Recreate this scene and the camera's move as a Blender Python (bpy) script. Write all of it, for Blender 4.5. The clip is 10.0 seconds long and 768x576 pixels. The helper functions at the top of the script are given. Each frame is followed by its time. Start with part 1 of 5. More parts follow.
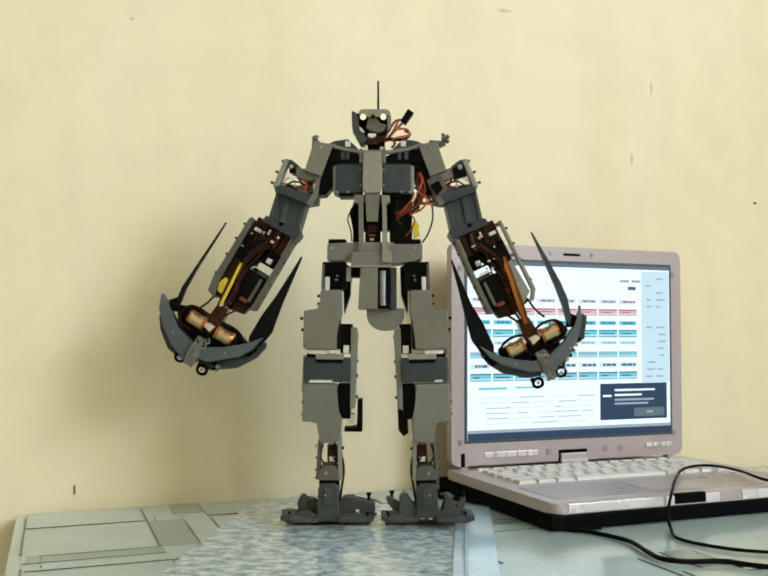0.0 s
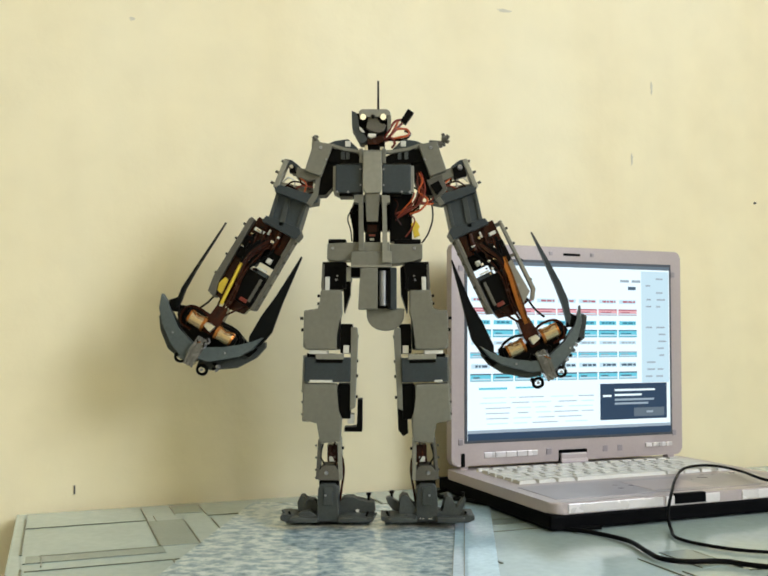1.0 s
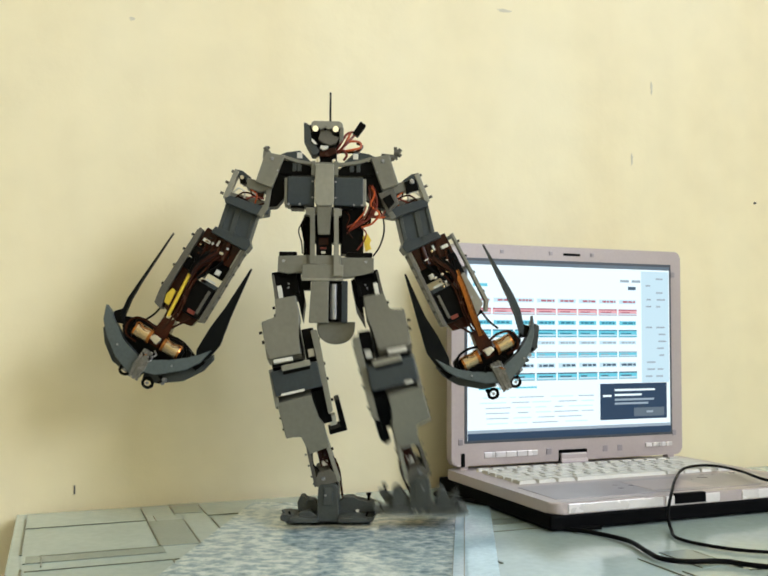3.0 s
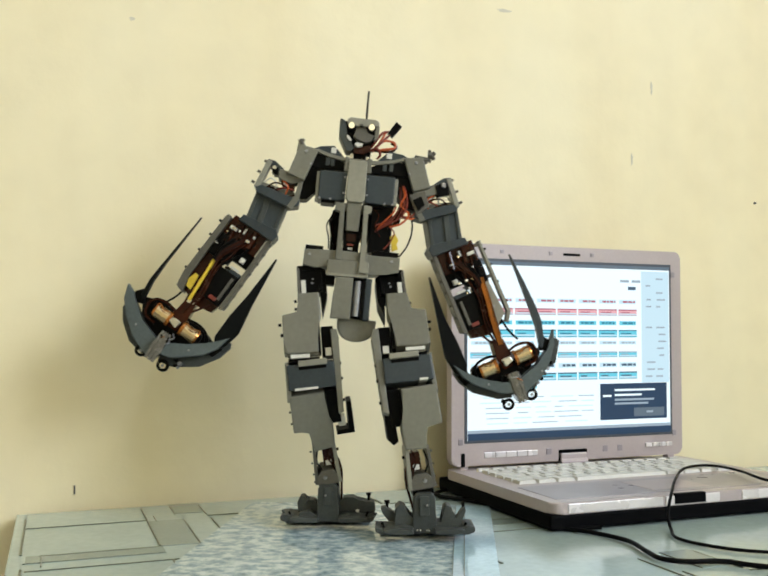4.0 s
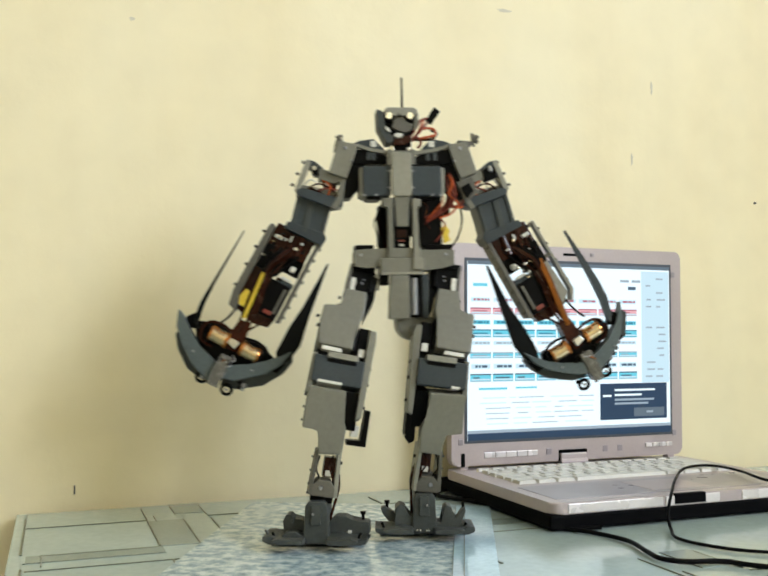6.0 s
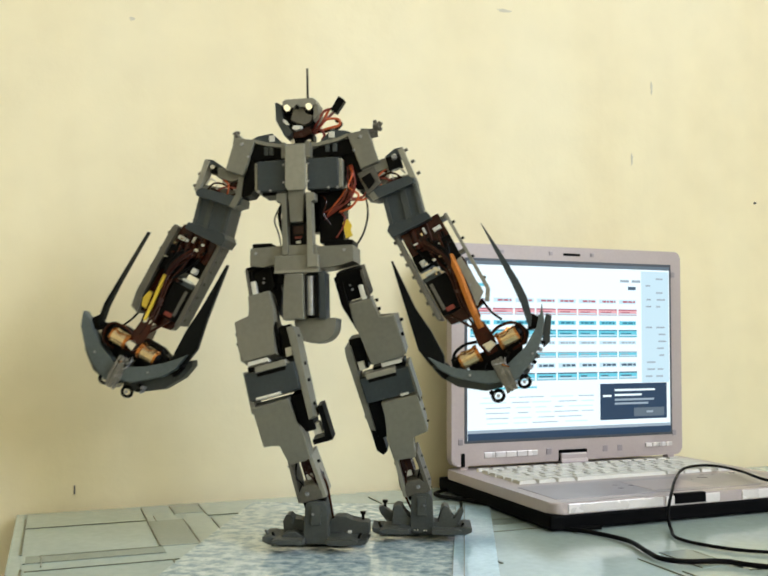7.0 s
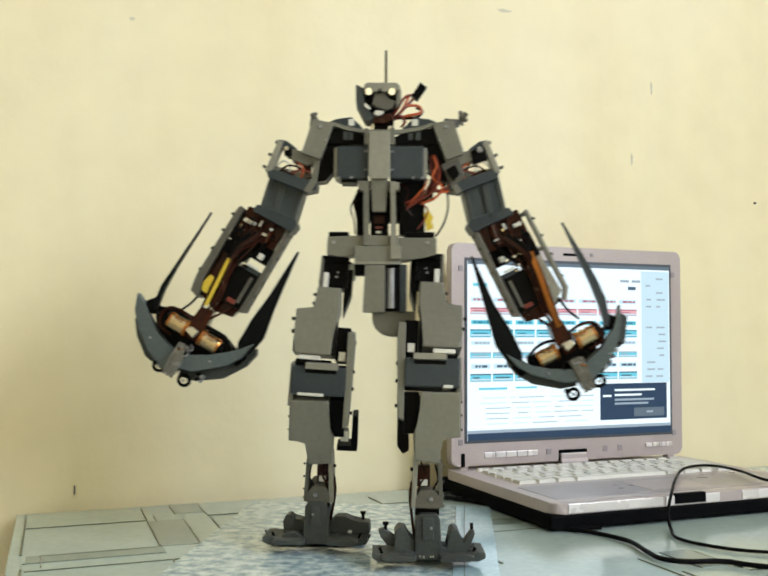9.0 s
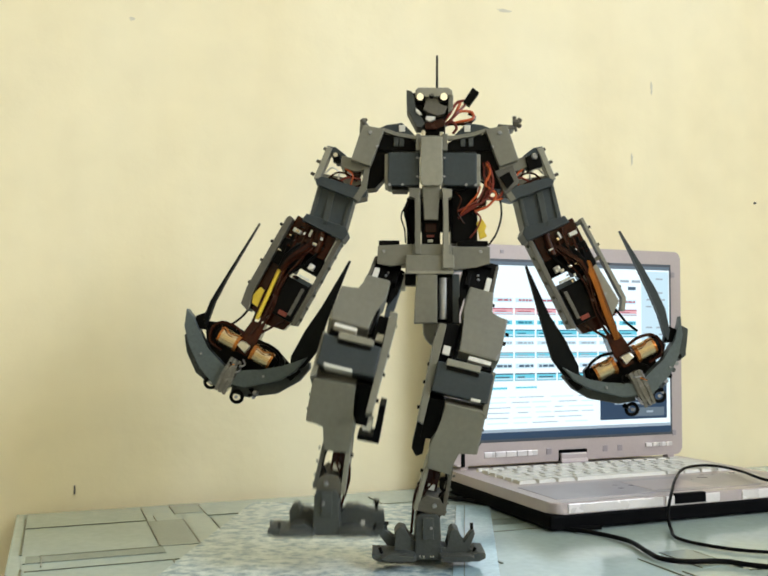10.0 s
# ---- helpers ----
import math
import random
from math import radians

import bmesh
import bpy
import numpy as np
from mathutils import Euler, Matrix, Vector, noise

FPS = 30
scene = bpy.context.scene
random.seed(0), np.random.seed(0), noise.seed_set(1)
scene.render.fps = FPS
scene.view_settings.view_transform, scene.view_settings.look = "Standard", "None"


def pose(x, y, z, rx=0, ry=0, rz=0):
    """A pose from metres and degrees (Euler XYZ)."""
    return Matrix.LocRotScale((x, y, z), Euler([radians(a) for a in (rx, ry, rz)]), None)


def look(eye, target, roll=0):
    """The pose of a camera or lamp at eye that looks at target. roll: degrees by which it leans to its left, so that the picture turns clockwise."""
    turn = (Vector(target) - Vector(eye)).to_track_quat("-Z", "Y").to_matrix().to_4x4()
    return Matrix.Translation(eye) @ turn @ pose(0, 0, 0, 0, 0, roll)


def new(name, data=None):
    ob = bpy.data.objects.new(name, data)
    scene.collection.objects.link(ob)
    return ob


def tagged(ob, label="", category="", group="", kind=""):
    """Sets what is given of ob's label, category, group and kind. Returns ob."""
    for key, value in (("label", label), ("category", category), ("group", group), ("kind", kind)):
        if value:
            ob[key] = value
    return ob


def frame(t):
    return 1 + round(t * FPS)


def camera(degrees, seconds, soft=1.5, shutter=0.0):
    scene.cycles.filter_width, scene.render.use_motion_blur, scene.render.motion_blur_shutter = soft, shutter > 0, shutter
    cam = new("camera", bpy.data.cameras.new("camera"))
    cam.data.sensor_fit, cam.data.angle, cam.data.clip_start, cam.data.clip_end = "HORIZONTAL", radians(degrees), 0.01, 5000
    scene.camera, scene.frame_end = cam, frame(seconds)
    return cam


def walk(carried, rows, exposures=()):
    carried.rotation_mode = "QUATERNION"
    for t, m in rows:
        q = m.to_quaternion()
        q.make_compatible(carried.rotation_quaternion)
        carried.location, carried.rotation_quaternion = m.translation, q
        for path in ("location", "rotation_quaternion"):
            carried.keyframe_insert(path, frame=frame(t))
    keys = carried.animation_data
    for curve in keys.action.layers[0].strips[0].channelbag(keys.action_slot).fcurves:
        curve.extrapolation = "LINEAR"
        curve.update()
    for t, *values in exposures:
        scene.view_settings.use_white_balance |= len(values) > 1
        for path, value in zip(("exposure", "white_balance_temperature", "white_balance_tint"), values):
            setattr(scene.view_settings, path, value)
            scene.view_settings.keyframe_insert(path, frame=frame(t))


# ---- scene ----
cam = camera(47.08, 10.0, soft=1.85, shutter=0.9)
EYE = Vector((0.0, 0.0, 0.18))
AIM = Vector((0.0, math.cos(0.0567), 0.18 + math.sin(0.0567)))
walk(cam, [(0.0, look(EYE, AIM)), (10.0, look(EYE, AIM))], exposures=[(0.0, 0.0), (2.0, 0.02), (5.0, 0.06), (10.0, 0.08)])

# the room is turned against the camera: a runs along the back wall, b out from it into the room
TURN = 0.358
BACK = 0.997
ALONG = Vector((math.cos(TURN), math.sin(TURN), 0))
OUT = Vector((math.sin(TURN), -math.cos(TURN), 0))
ROOM = Matrix.Translation(-OUT * BACK) @ Matrix.Rotation(TURN, 4, "Z")   # local x = a, local y = -b
FLOOR = -0.75
CEIL = 2.4


def room(a, b, z):
    return ROOM @ Vector((a, -b, z))


# ---- light ----
world = bpy.data.worlds.new("world")
scene.world = world
world.use_nodes = True
wn = world.node_tree.nodes
sky = wn.new("ShaderNodeTexSky")
sky.sky_type, sky.sun_disc = "NISHITA", False
sky.sun_elevation, sky.sun_rotation = radians(40), radians(120)
wn["Background"].inputs["Strength"].default_value = 0.12
world.node_tree.links.new(sky.outputs[0], wn["Background"].inputs["Color"])

SIDE, LEFT, FRONT = 2.3, -2.4, 4.6     # the side walls and the front wall, behind the camera
WIN_B, WIN_W, WIN_Z, WIN_H = 3.1, 2.2, 1.7, 1.2
lamp = bpy.data.lights.new("window_daylight", "AREA")
lamp.shape, lamp.size, lamp.size_y, lamp.energy, lamp.color = "RECTANGLE", WIN_W, WIN_H, 165, (0.775, 0.88, 1.0)
lamp_ob = new("window_daylight", lamp)
lamp_ob.matrix_world = look(room(SIDE - 0.004, WIN_B, WIN_Z), room(0.0, WIN_B, WIN_Z))


# ---- materials ----
def material(name, color, rough=0.5, metal=0.0, vary=0.12, scale=30.0, bump=0.0, bump_scale=200.0, coat=0.0, per_object=0.0, spec=0.5):
    m = bpy.data.materials.new(name)
    m.use_nodes = True
    n, l = m.node_tree.nodes, m.node_tree.links
    b = n["Principled BSDF"]
    b.inputs["Metallic"].default_value = metal
    b.inputs["Coat Weight"].default_value = coat
    b.inputs["Specular IOR Level"].default_value = spec
    tc = n.new("ShaderNodeTexCoord")
    big, fine = n.new("ShaderNodeTexNoise"), n.new("ShaderNodeTexNoise")
    big.inputs["Scale"].default_value, fine.inputs["Scale"].default_value = scale, scale * 9
    big.inputs["Detail"].default_value = 4
    for t in (big, fine):
        l.new(tc.outputs["Object"], t.inputs["Vector"])
    add = n.new("ShaderNodeMath")
    add.operation = "ADD"
    l.new(big.outputs["Fac"], add.inputs[0])
    l.new(fine.outputs["Fac"], add.inputs[1])
    rng = n.new("ShaderNodeMapRange")
    rng.inputs["From Min"].default_value, rng.inputs["From Max"].default_value = 0.6, 1.4
    rng.inputs["To Min"].default_value, rng.inputs["To Max"].default_value = 1 - vary, 1 + vary
    l.new(add.outputs[0], rng.inputs["Value"])
    last = rng.outputs[0]
    if per_object:
        oi, mr, mu = n.new("ShaderNodeObjectInfo"), n.new("ShaderNodeMapRange"), n.new("ShaderNodeMath")
        mr.inputs["To Min"].default_value, mr.inputs["To Max"].default_value = 1 - per_object, 1 + per_object
        mu.operation = "MULTIPLY"
        l.new(oi.outputs["Random"], mr.inputs["Value"])
        l.new(mr.outputs[0], mu.inputs[0])
        l.new(last, mu.inputs[1])
        last = mu.outputs[0]
    mix = n.new("ShaderNodeMix")
    mix.data_type, mix.blend_type = "RGBA", "MULTIPLY"
    mix.inputs["Factor"].default_value = 1
    mix.inputs[6].default_value = (*color, 1)
    l.new(last, mix.inputs[7])
    l.new(mix.outputs[2], b.inputs["Base Color"])
    rr = n.new("ShaderNodeMapRange")
    rr.inputs["To Min"].default_value, rr.inputs["To Max"].default_value = max(0.02, rough - 0.1), min(1, rough + 0.1)
    l.new(big.outputs["Fac"], rr.inputs["Value"])
    l.new(rr.outputs[0], b.inputs["Roughness"])
    if bump:
        bn, bp = n.new("ShaderNodeTexNoise"), n.new("ShaderNodeBump")
        bn.inputs["Scale"].default_value, bn.inputs["Detail"].default_value = bump_scale, 3
        bp.inputs["Strength"].default_value, bp.inputs["Distance"].default_value = bump, 0.002
        l.new(tc.outputs["Object"], bn.inputs["Vector"])
        l.new(bn.outputs["Fac"], bp.inputs["Height"])
        l.new(bp.outputs[0], b.inputs["Normal"])
    return m


def glow(name, color, strength):
    m = bpy.data.materials.new(name)
    m.use_nodes = True
    b = m.node_tree.nodes["Principled BSDF"]
    b.inputs["Base Color"].default_value = (0.02, 0.02, 0.02, 1)
    b.inputs["Roughness"].default_value = 0.6
    b.inputs["Specular IOR Level"].default_value = 0.15
    b.inputs["Emission Color"].default_value = (*color, 1)
    b.inputs["Emission Strength"].default_value = strength
    return m


def wall_paint():
    m = material("cream_wall_paint", (0.793, 0.707, 0.487), 0.62, vary=0.05, scale=2.2, bump=0.25, bump_scale=55)
    n, l = m.node_tree.nodes, m.node_tree.links
    b = n["Principled BSDF"]
    tc = next(x for x in n if x.type == "TEX_COORD")
    mp, st = n.new("ShaderNodeMapping"), n.new("ShaderNodeTexNoise")
    mp.inputs["Scale"].default_value = (3.5, 3.5, 0.8)
    st.inputs["Scale"].default_value, st.inputs["Detail"].default_value = 1.6, 5
    l.new(tc.outputs["Object"], mp.inputs["Vector"])
    l.new(mp.outputs[0], st.inputs["Vector"])
    cr = n.new("ShaderNodeValToRGB")
    cr.color_ramp.elements[0].position, cr.color_ramp.elements[0].color = 0.35, (0.93, 0.88, 0.78, 1)
    cr.color_ramp.elements[1].position, cr.color_ramp.elements[1].color = 0.65, (1, 1, 1, 1)
    l.new(st.outputs["Fac"], cr.inputs[0])
    mx = n.new("ShaderNodeMix")
    mx.data_type, mx.blend_type = "RGBA", "MULTIPLY"
    mx.inputs["Factor"].default_value = 0.6
    old = b.inputs["Base Color"].links[0].from_socket
    l.new(old, mx.inputs[6])
    l.new(cr.outputs[0], mx.inputs[7])
    l.new(mx.outputs[2], b.inputs["Base Color"])
    return m


WALL = wall_paint()
CEILING = material("white_ceiling_paint", (0.78, 0.76, 0.70), 0.8, vary=0.04, scale=3)
FLOORING = material("grey_floor_tile", (0.32, 0.30, 0.27), 0.4, vary=0.1, scale=4)
WOOD = material("brown_table_wood", (0.20, 0.12, 0.06), 0.5, vary=0.25, scale=12, bump=0.1)
CLOTH = material("pale_vinyl_tablecloth", (0.38, 0.465, 0.45), 0.17, vary=0.09, scale=14, coat=0.25)
CLOTH_BAND = material("grey_green_vinyl_print", (0.25, 0.305, 0.29), 0.17, vary=0.10, scale=30, coat=0.25)
CLOTH_LINE = material("dark_green_printed_line", (0.085, 0.10, 0.07), 0.35, vary=0.2, scale=60)
GREY = material("grey_printed_plastic", (0.150, 0.143, 0.112), 0.44, vary=0.13, scale=25, bump=0.05, spec=0.5, bump_scale=900, per_object=0.10)
GREY_PALE = material("pale_grey_printed_plastic", (0.225, 0.212, 0.168), 0.44, vary=0.13, scale=25, bump=0.05, spec=0.5, bump_scale=900, per_object=0.10)
CLAW = material("blue_grey_claw_plastic", (0.078, 0.094, 0.095), 0.45, vary=0.18, scale=50, spec=0.3, bump=0.1, bump_scale=700, per_object=0.12)
SLATE = material("slate_printed_plastic", (0.033, 0.041, 0.0455), 0.45, vary=0.14, scale=40, bump=0.04, bump_scale=900, per_object=0.12, spec=0.3)
FOOT = material("dark_grey_printed_plastic", (0.046, 0.051, 0.048), 0.55, vary=0.22, scale=50, spec=0.3, bump=0.15, bump_scale=800, per_object=0.15)
BLACK = material("black_servo_plastic", (0.003, 0.0027, 0.0024), 0.4, vary=0.3, scale=60, spec=0.06)
BLADE = material("matt_black_blade", (0.004, 0.0045, 0.0045), 0.45, vary=0.25, scale=70, spec=0.08)
RAIL = material("dull_grey_rail_plastic", (0.085, 0.076, 0.058), 0.5, vary=0.2, scale=50, bump=0.25, bump_scale=900, per_object=0.15)
AMBER = material("amber_servo_case", (0.034, 0.0068, 0.0022), 0.15, vary=0.5, scale=80, spec=0.2)
ORANGE = material("orange_servo_wire", (0.46, 0.075, 0.010), 0.4, vary=0.2, scale=90)
RED = material("red_servo_wire", (0.17, 0.020, 0.010), 0.4, vary=0.2, scale=90)
BROWN = material("brown_servo_wire", (0.028, 0.007, 0.003), 0.25, vary=0.3, scale=90, spec=0.2)
YELLOW = material("yellow_label", (0.62, 0.43, 0.03), 0.45, vary=0.12, scale=90)
STEEL = material("bare_steel", (0.62, 0.60, 0.55), 0.28, 1.0, vary=0.15, scale=90)
COPPER = material("orange_copper_tube", (0.40, 0.145, 0.035), 0.2, 0.85, vary=0.2, scale=90)
DULL_STEEL = material("dull_steel", (0.30, 0.30, 0.31), 0.45, 0.7, vary=0.2, scale=60)
BRASS = material("tan_brass_motor_can", (0.60, 0.47, 0.28), 0.2, 0.9, vary=0.2, scale=90)
TAPE = material("clear_brown_tape", (0.115, 0.108, 0.095), 0.25, vary=0.35, scale=110, coat=0.5)
# also stands in for the bright wall seen through the robot's gaps
WHITE = material("white_parts_and_gap_light", (0.60, 0.58, 0.52), 0.4, vary=0.08, scale=90)
RUBBER = material("black_cable_rubber", (0.003, 0.003, 0.0035), 0.5, vary=0.2, scale=60, spec=0.06)
SILVER = material("pinkish_silver_laptop_plastic", (0.425, 0.36, 0.362), 0.34, 0.15, vary=0.05, scale=30, bump=0.05, bump_scale=900)
PALM = material("mauve_grey_palm_rest", (0.30, 0.265, 0.285), 0.3, 0.1, vary=0.06, scale=30)
KEY = material("ivory_key_plastic", (0.56, 0.54, 0.505), 0.5, vary=0.06, scale=60, per_object=0.06)
CASE = material("black_laptop_underside", (0.003, 0.003, 0.0035), 0.6, vary=0.2, scale=50, spec=0.03)
BEZEL = material("grey_screen_gasket", (0.05, 0.06, 0.08), 0.4, vary=0.1, scale=60)
MARK = material("dark_grey_print", (0.10, 0.09, 0.09), 0.5, vary=0.1, scale=60)
CHIP = material("chipped_grey_plaster", (0.56, 0.51, 0.40), 0.8, vary=0.12, scale=90)
EYE_GLOW = glow("lit_eye", (1.0, 0.92, 0.55), 1.1)
S_WHITE = glow("screen_white", (0.80, 0.94, 1.0), 1.12)
S_PALE = glow("screen_pale_blue", (0.58, 0.79, 0.90), 1.0)
S_CYAN = glow("screen_cyan", (0.14, 0.62, 0.78), 1.0)
S_TEAL = glow("screen_teal", (0.02, 0.20, 0.31), 1.0)
S_RED = glow("screen_red", (0.80, 0.42, 0.47), 1.0)
S_RED_DEEP = glow("screen_deep_red", (0.42, 0.12, 0.17), 1.0)
S_TITLE = glow("screen_title_grey", (0.11, 0.155, 0.20), 1.0)
# base colour whitened to carry the window's highlight on the front edge
TRIM = material("silver_whitened_for_sheen", (0.66, 0.62, 0.63), 0.28, 0.2, vary=0.05, scale=30)
S_DARK = glow("screen_dark_blue", (0.012, 0.042, 0.095), 1.0)
S_GREY = glow("screen_grey", (0.33, 0.42, 0.50), 1.0)
S_INK = glow("screen_ink", (0.05, 0.10, 0.16), 1.0)


def mosaic():
    """Blue-grey marbled print of short horizontal flecks, glossy."""
    m = material("blue_marble_mat", (0.31, 0.39, 0.435), 0.10, vary=0.08, scale=10, coat=0.3)
    n, l = m.node_tree.nodes, m.node_tree.links
    b = n["Principled BSDF"]
    tc = next(x for x in n if x.type == "TEX_COORD")
    mp, st, vo = n.new("ShaderNodeMapping"), n.new("ShaderNodeTexNoise"), n.new("ShaderNodeTexVoronoi")
    mp.inputs["Scale"].default_value = (82, 95, 1)
    st.inputs["Scale"].default_value, st.inputs["Detail"].default_value, st.inputs["Roughness"].default_value = 1.0, 8, 0.68
    vo.inputs["Scale"].default_value = 1.3
    l.new(tc.outputs["Object"], mp.inputs["Vector"])
    l.new(mp.outputs[0], st.inputs["Vector"])
    l.new(mp.outputs[0], vo.inputs["Vector"])
    ad = n.new("ShaderNodeMath")
    ad.operation = "MULTIPLY_ADD"
    ad.inputs[1].default_value = 0.17
    l.new(vo.outputs["Distance"], ad.inputs[0])
    l.new(st.outputs["Fac"], ad.inputs[2])
    cr = n.new("ShaderNodeValToRGB")
    e = cr.color_ramp.elements
    e[0].position, e[0].color = 0.43, (0.19, 0.275, 0.33, 1)
    e[1].position, e[1].color = 0.58, (0.40, 0.51, 0.56, 1)
    x = e.new(0.70)
    x.color = (0.66, 0.75, 0.78, 1)
    l.new(ad.outputs[0], cr.inputs[0])
    l.new(cr.outputs[0], b.inputs["Base Color"])
    return m


MAT = mosaic()
# plain unflecked end; its pale blue includes the screen's reflection as colour
MAT_END = material("mat_end_with_screen_sheen", (0.43, 0.60, 0.69), 0.10, vary=0.16, scale=28, coat=0.3)


# ---- mesh helpers ----
def part(name, bm, mat, parent=None, label="", smooth=False):
    me = bpy.data.meshes.new(name)
    bm.normal_update()
    if smooth:
        for f in bm.faces:
            f.smooth = True
    bm.to_mesh(me)
    bm.free()
    me.materials.append(mat)
    ob = new(name, me)
    if parent is not None:
        ob.parent = parent
    if label:
        ob["label"] = label
    return ob


def holder(name, parent=None, m=None):
    ob = new(name)
    ob.empty_display_size = 0.02
    if parent is not None:
        ob.parent = parent
    if m is not None:
        ob.matrix_basis = m
    return ob


def prism(bm, outline, y0, y1, bevel=0.0, m=None):
    """A plate: an outline in x, z, swept from y0 to y1."""
    front = [bm.verts.new((x, y0, z)) for x, z in outline]
    back = [bm.verts.new((x, y1, z)) for x, z in outline]
    area = sum(outline[i - 1][0] * outline[i][1] - outline[i][0] * outline[i - 1][1] for i in range(len(outline)))
    k = len(outline)
    faces = []
    if area < 0:
        front, back = front[::-1], back[::-1]
    faces.append(bm.faces.new(front))
    faces.append(bm.faces.new(back[::-1]))
    for i in range(k):
        faces.append(bm.faces.new((front[i - 1], back[i - 1], back[i], front[i])))
    verts = front + back
    if bevel:
        edges = list({e for f in faces for e in f.edges})
        r = bmesh.ops.bevel(bm, geom=edges, offset=bevel, segments=2, affect="EDGES", profile=0.6)
        verts = list({v for v in verts if v.is_valid} | set(r["verts"]))
    if m is not None:
        bmesh.ops.transform(bm, matrix=m, verts=verts)
    return verts


def box(bm, x0, x1, y0, y1, z0, z1, bevel=0.0, m=None):
    return prism(bm, [(x0, z0), (x1, z0), (x1, z1), (x0, z1)], y0, y1, bevel, m)


def rod(bm, p, q, r, r2=None, seg=12):
    """A round bar from p to q."""
    p, q = Vector(p), Vector(q)
    m = (q - p).to_track_quat("Z", "Y").to_matrix().to_4x4()
    m.translation = (p + q) / 2
    bmesh.ops.create_cone(bm, cap_ends=True, segments=seg, radius1=r, radius2=r if r2 is None else r2, depth=(q - p).length, matrix=m)


def smooth_path(points, steps=6):
    """A soft line through the points."""
    pts = [Vector(p) for p in points]
    ext = [2 * pts[0] - pts[1]] + pts + [2 * pts[-1] - pts[-2]]
    out = []
    for i in range(1, len(ext) - 2):
        a, b, c, d = ext[i - 1:i + 3]
        for s in range(steps):
            t = s / steps
            out.append(0.5 * (2 * b + (c - a) * t + (2 * a - 5 * b + 4 * c - d) * t * t + (3 * b - a - 3 * c + d) * t ** 3))
    out.append(pts[-1])
    return out


def tube(bm, points, r, seg=7, steps=6):
    """A wire or cable along a soft line."""
    line = smooth_path(points, steps)
    rings = []
    for i, p in enumerate(line):
        way = (line[min(i + 1, len(line) - 1)] - line[max(i - 1, 0)]).normalized()
        side = way.orthogonal().normalized() if not rings else (last - way * last.dot(way)).normalized()
        last = side
        up = way.cross(side)
        rings.append([bm.verts.new(p + (side * math.cos(k * math.tau / seg) + up * math.sin(k * math.tau / seg)) * r) for k in range(seg)])
    for a, b in zip(rings, rings[1:]):
        for k in range(seg):
            bm.faces.new((a[k - 1], a[k], b[k], b[k - 1]))
    bm.faces.new(rings[0])
    bm.faces.new(rings[-1][::-1])


def rounded(w, h, r, x=0.0, z=0.0, n=5):
    """The outline of a rectangle with round corners, centred at x, z."""
    out = []
    for cx, cz, a0 in ((w / 2 - r, h / 2 - r, 0), (-w / 2 + r, h / 2 - r, 90), (-w / 2 + r, -h / 2 + r, 180), (w / 2 - r, -h / 2 + r, 270)):
        for i in range(n + 1):
            a = radians(a0 + 90 * i / n)
            out.append((x + cx + r * math.cos(a), z + cz + r * math.sin(a)))
    return out


# ---- the room ----
def shell(name, a0, a1, b0, b1, z0, z1, mat, label, hole=None, axis="b"):
    bm = bmesh.new()
    if hole is None:
        box(bm, a0, a1, -b1, -b0, z0, z1)
    else:
        h0, h1, k0, k1 = hole
        if axis == "a":
            for p in ((b0, h0, z0, z1), (h1, b1, z0, z1), (h0, h1, z0, k0), (h0, h1, k1, z1)):
                box(bm, a0, a1, -p[1], -p[0], p[2], p[3])
        else:
            for p in ((a0, h0, z0, z1), (h1, a1, z0, z1), (h0, h1, z0, k0), (h0, h1, k1, z1)):
                box(bm, p[0], p[1], -b1, -b0, p[2], p[3])
    ob = part(name, bm, mat)
    ob.matrix_basis = ROOM
    return tagged(ob, label, kind="structure")


shell("wall_back", LEFT - 0.1, SIDE + 0.1, -0.12, 0.0, FLOOR, CEIL, WALL, "cream painted plaster wall with faint stains")
shell("wall_side", SIDE, SIDE + 0.12, 0.0, FRONT, FLOOR, CEIL, WALL, "cream painted wall with a window opening",
      (WIN_B - WIN_W / 2, WIN_B + WIN_W / 2, WIN_Z - WIN_H / 2, WIN_Z + WIN_H / 2), "a")
shell("wall_left", LEFT - 0.12, LEFT, 0.0, FRONT, FLOOR, CEIL, WALL, "plain cream painted plaster wall")
shell("wall_front", LEFT - 0.1, SIDE + 0.1, FRONT, FRONT + 0.12, FLOOR, CEIL, WALL, "plain cream painted plaster wall")
shell("floor", LEFT - 0.1, SIDE + 0.1, -0.1, FRONT + 0.1, FLOOR - 0.1, FLOOR, FLOORING, "dull grey tiled floor")
shell("ceiling", LEFT - 0.1, SIDE + 0.1, -0.1, FRONT + 0.1, CEIL, CEIL + 0.1, CEILING, "flat white painted ceiling")


# ---- the table and what lies on it ----
def strip(a0, a1, b0, b1, z0, z1, name, mat, parent):
    bm = bmesh.new()
    box(bm, a0, a1, -b1, -b0, z0, z1)
    return part(name, bm, mat, parent)


TA0, TA1, TB0, TB1 = -0.032, 1.30, 0.012, 0.64


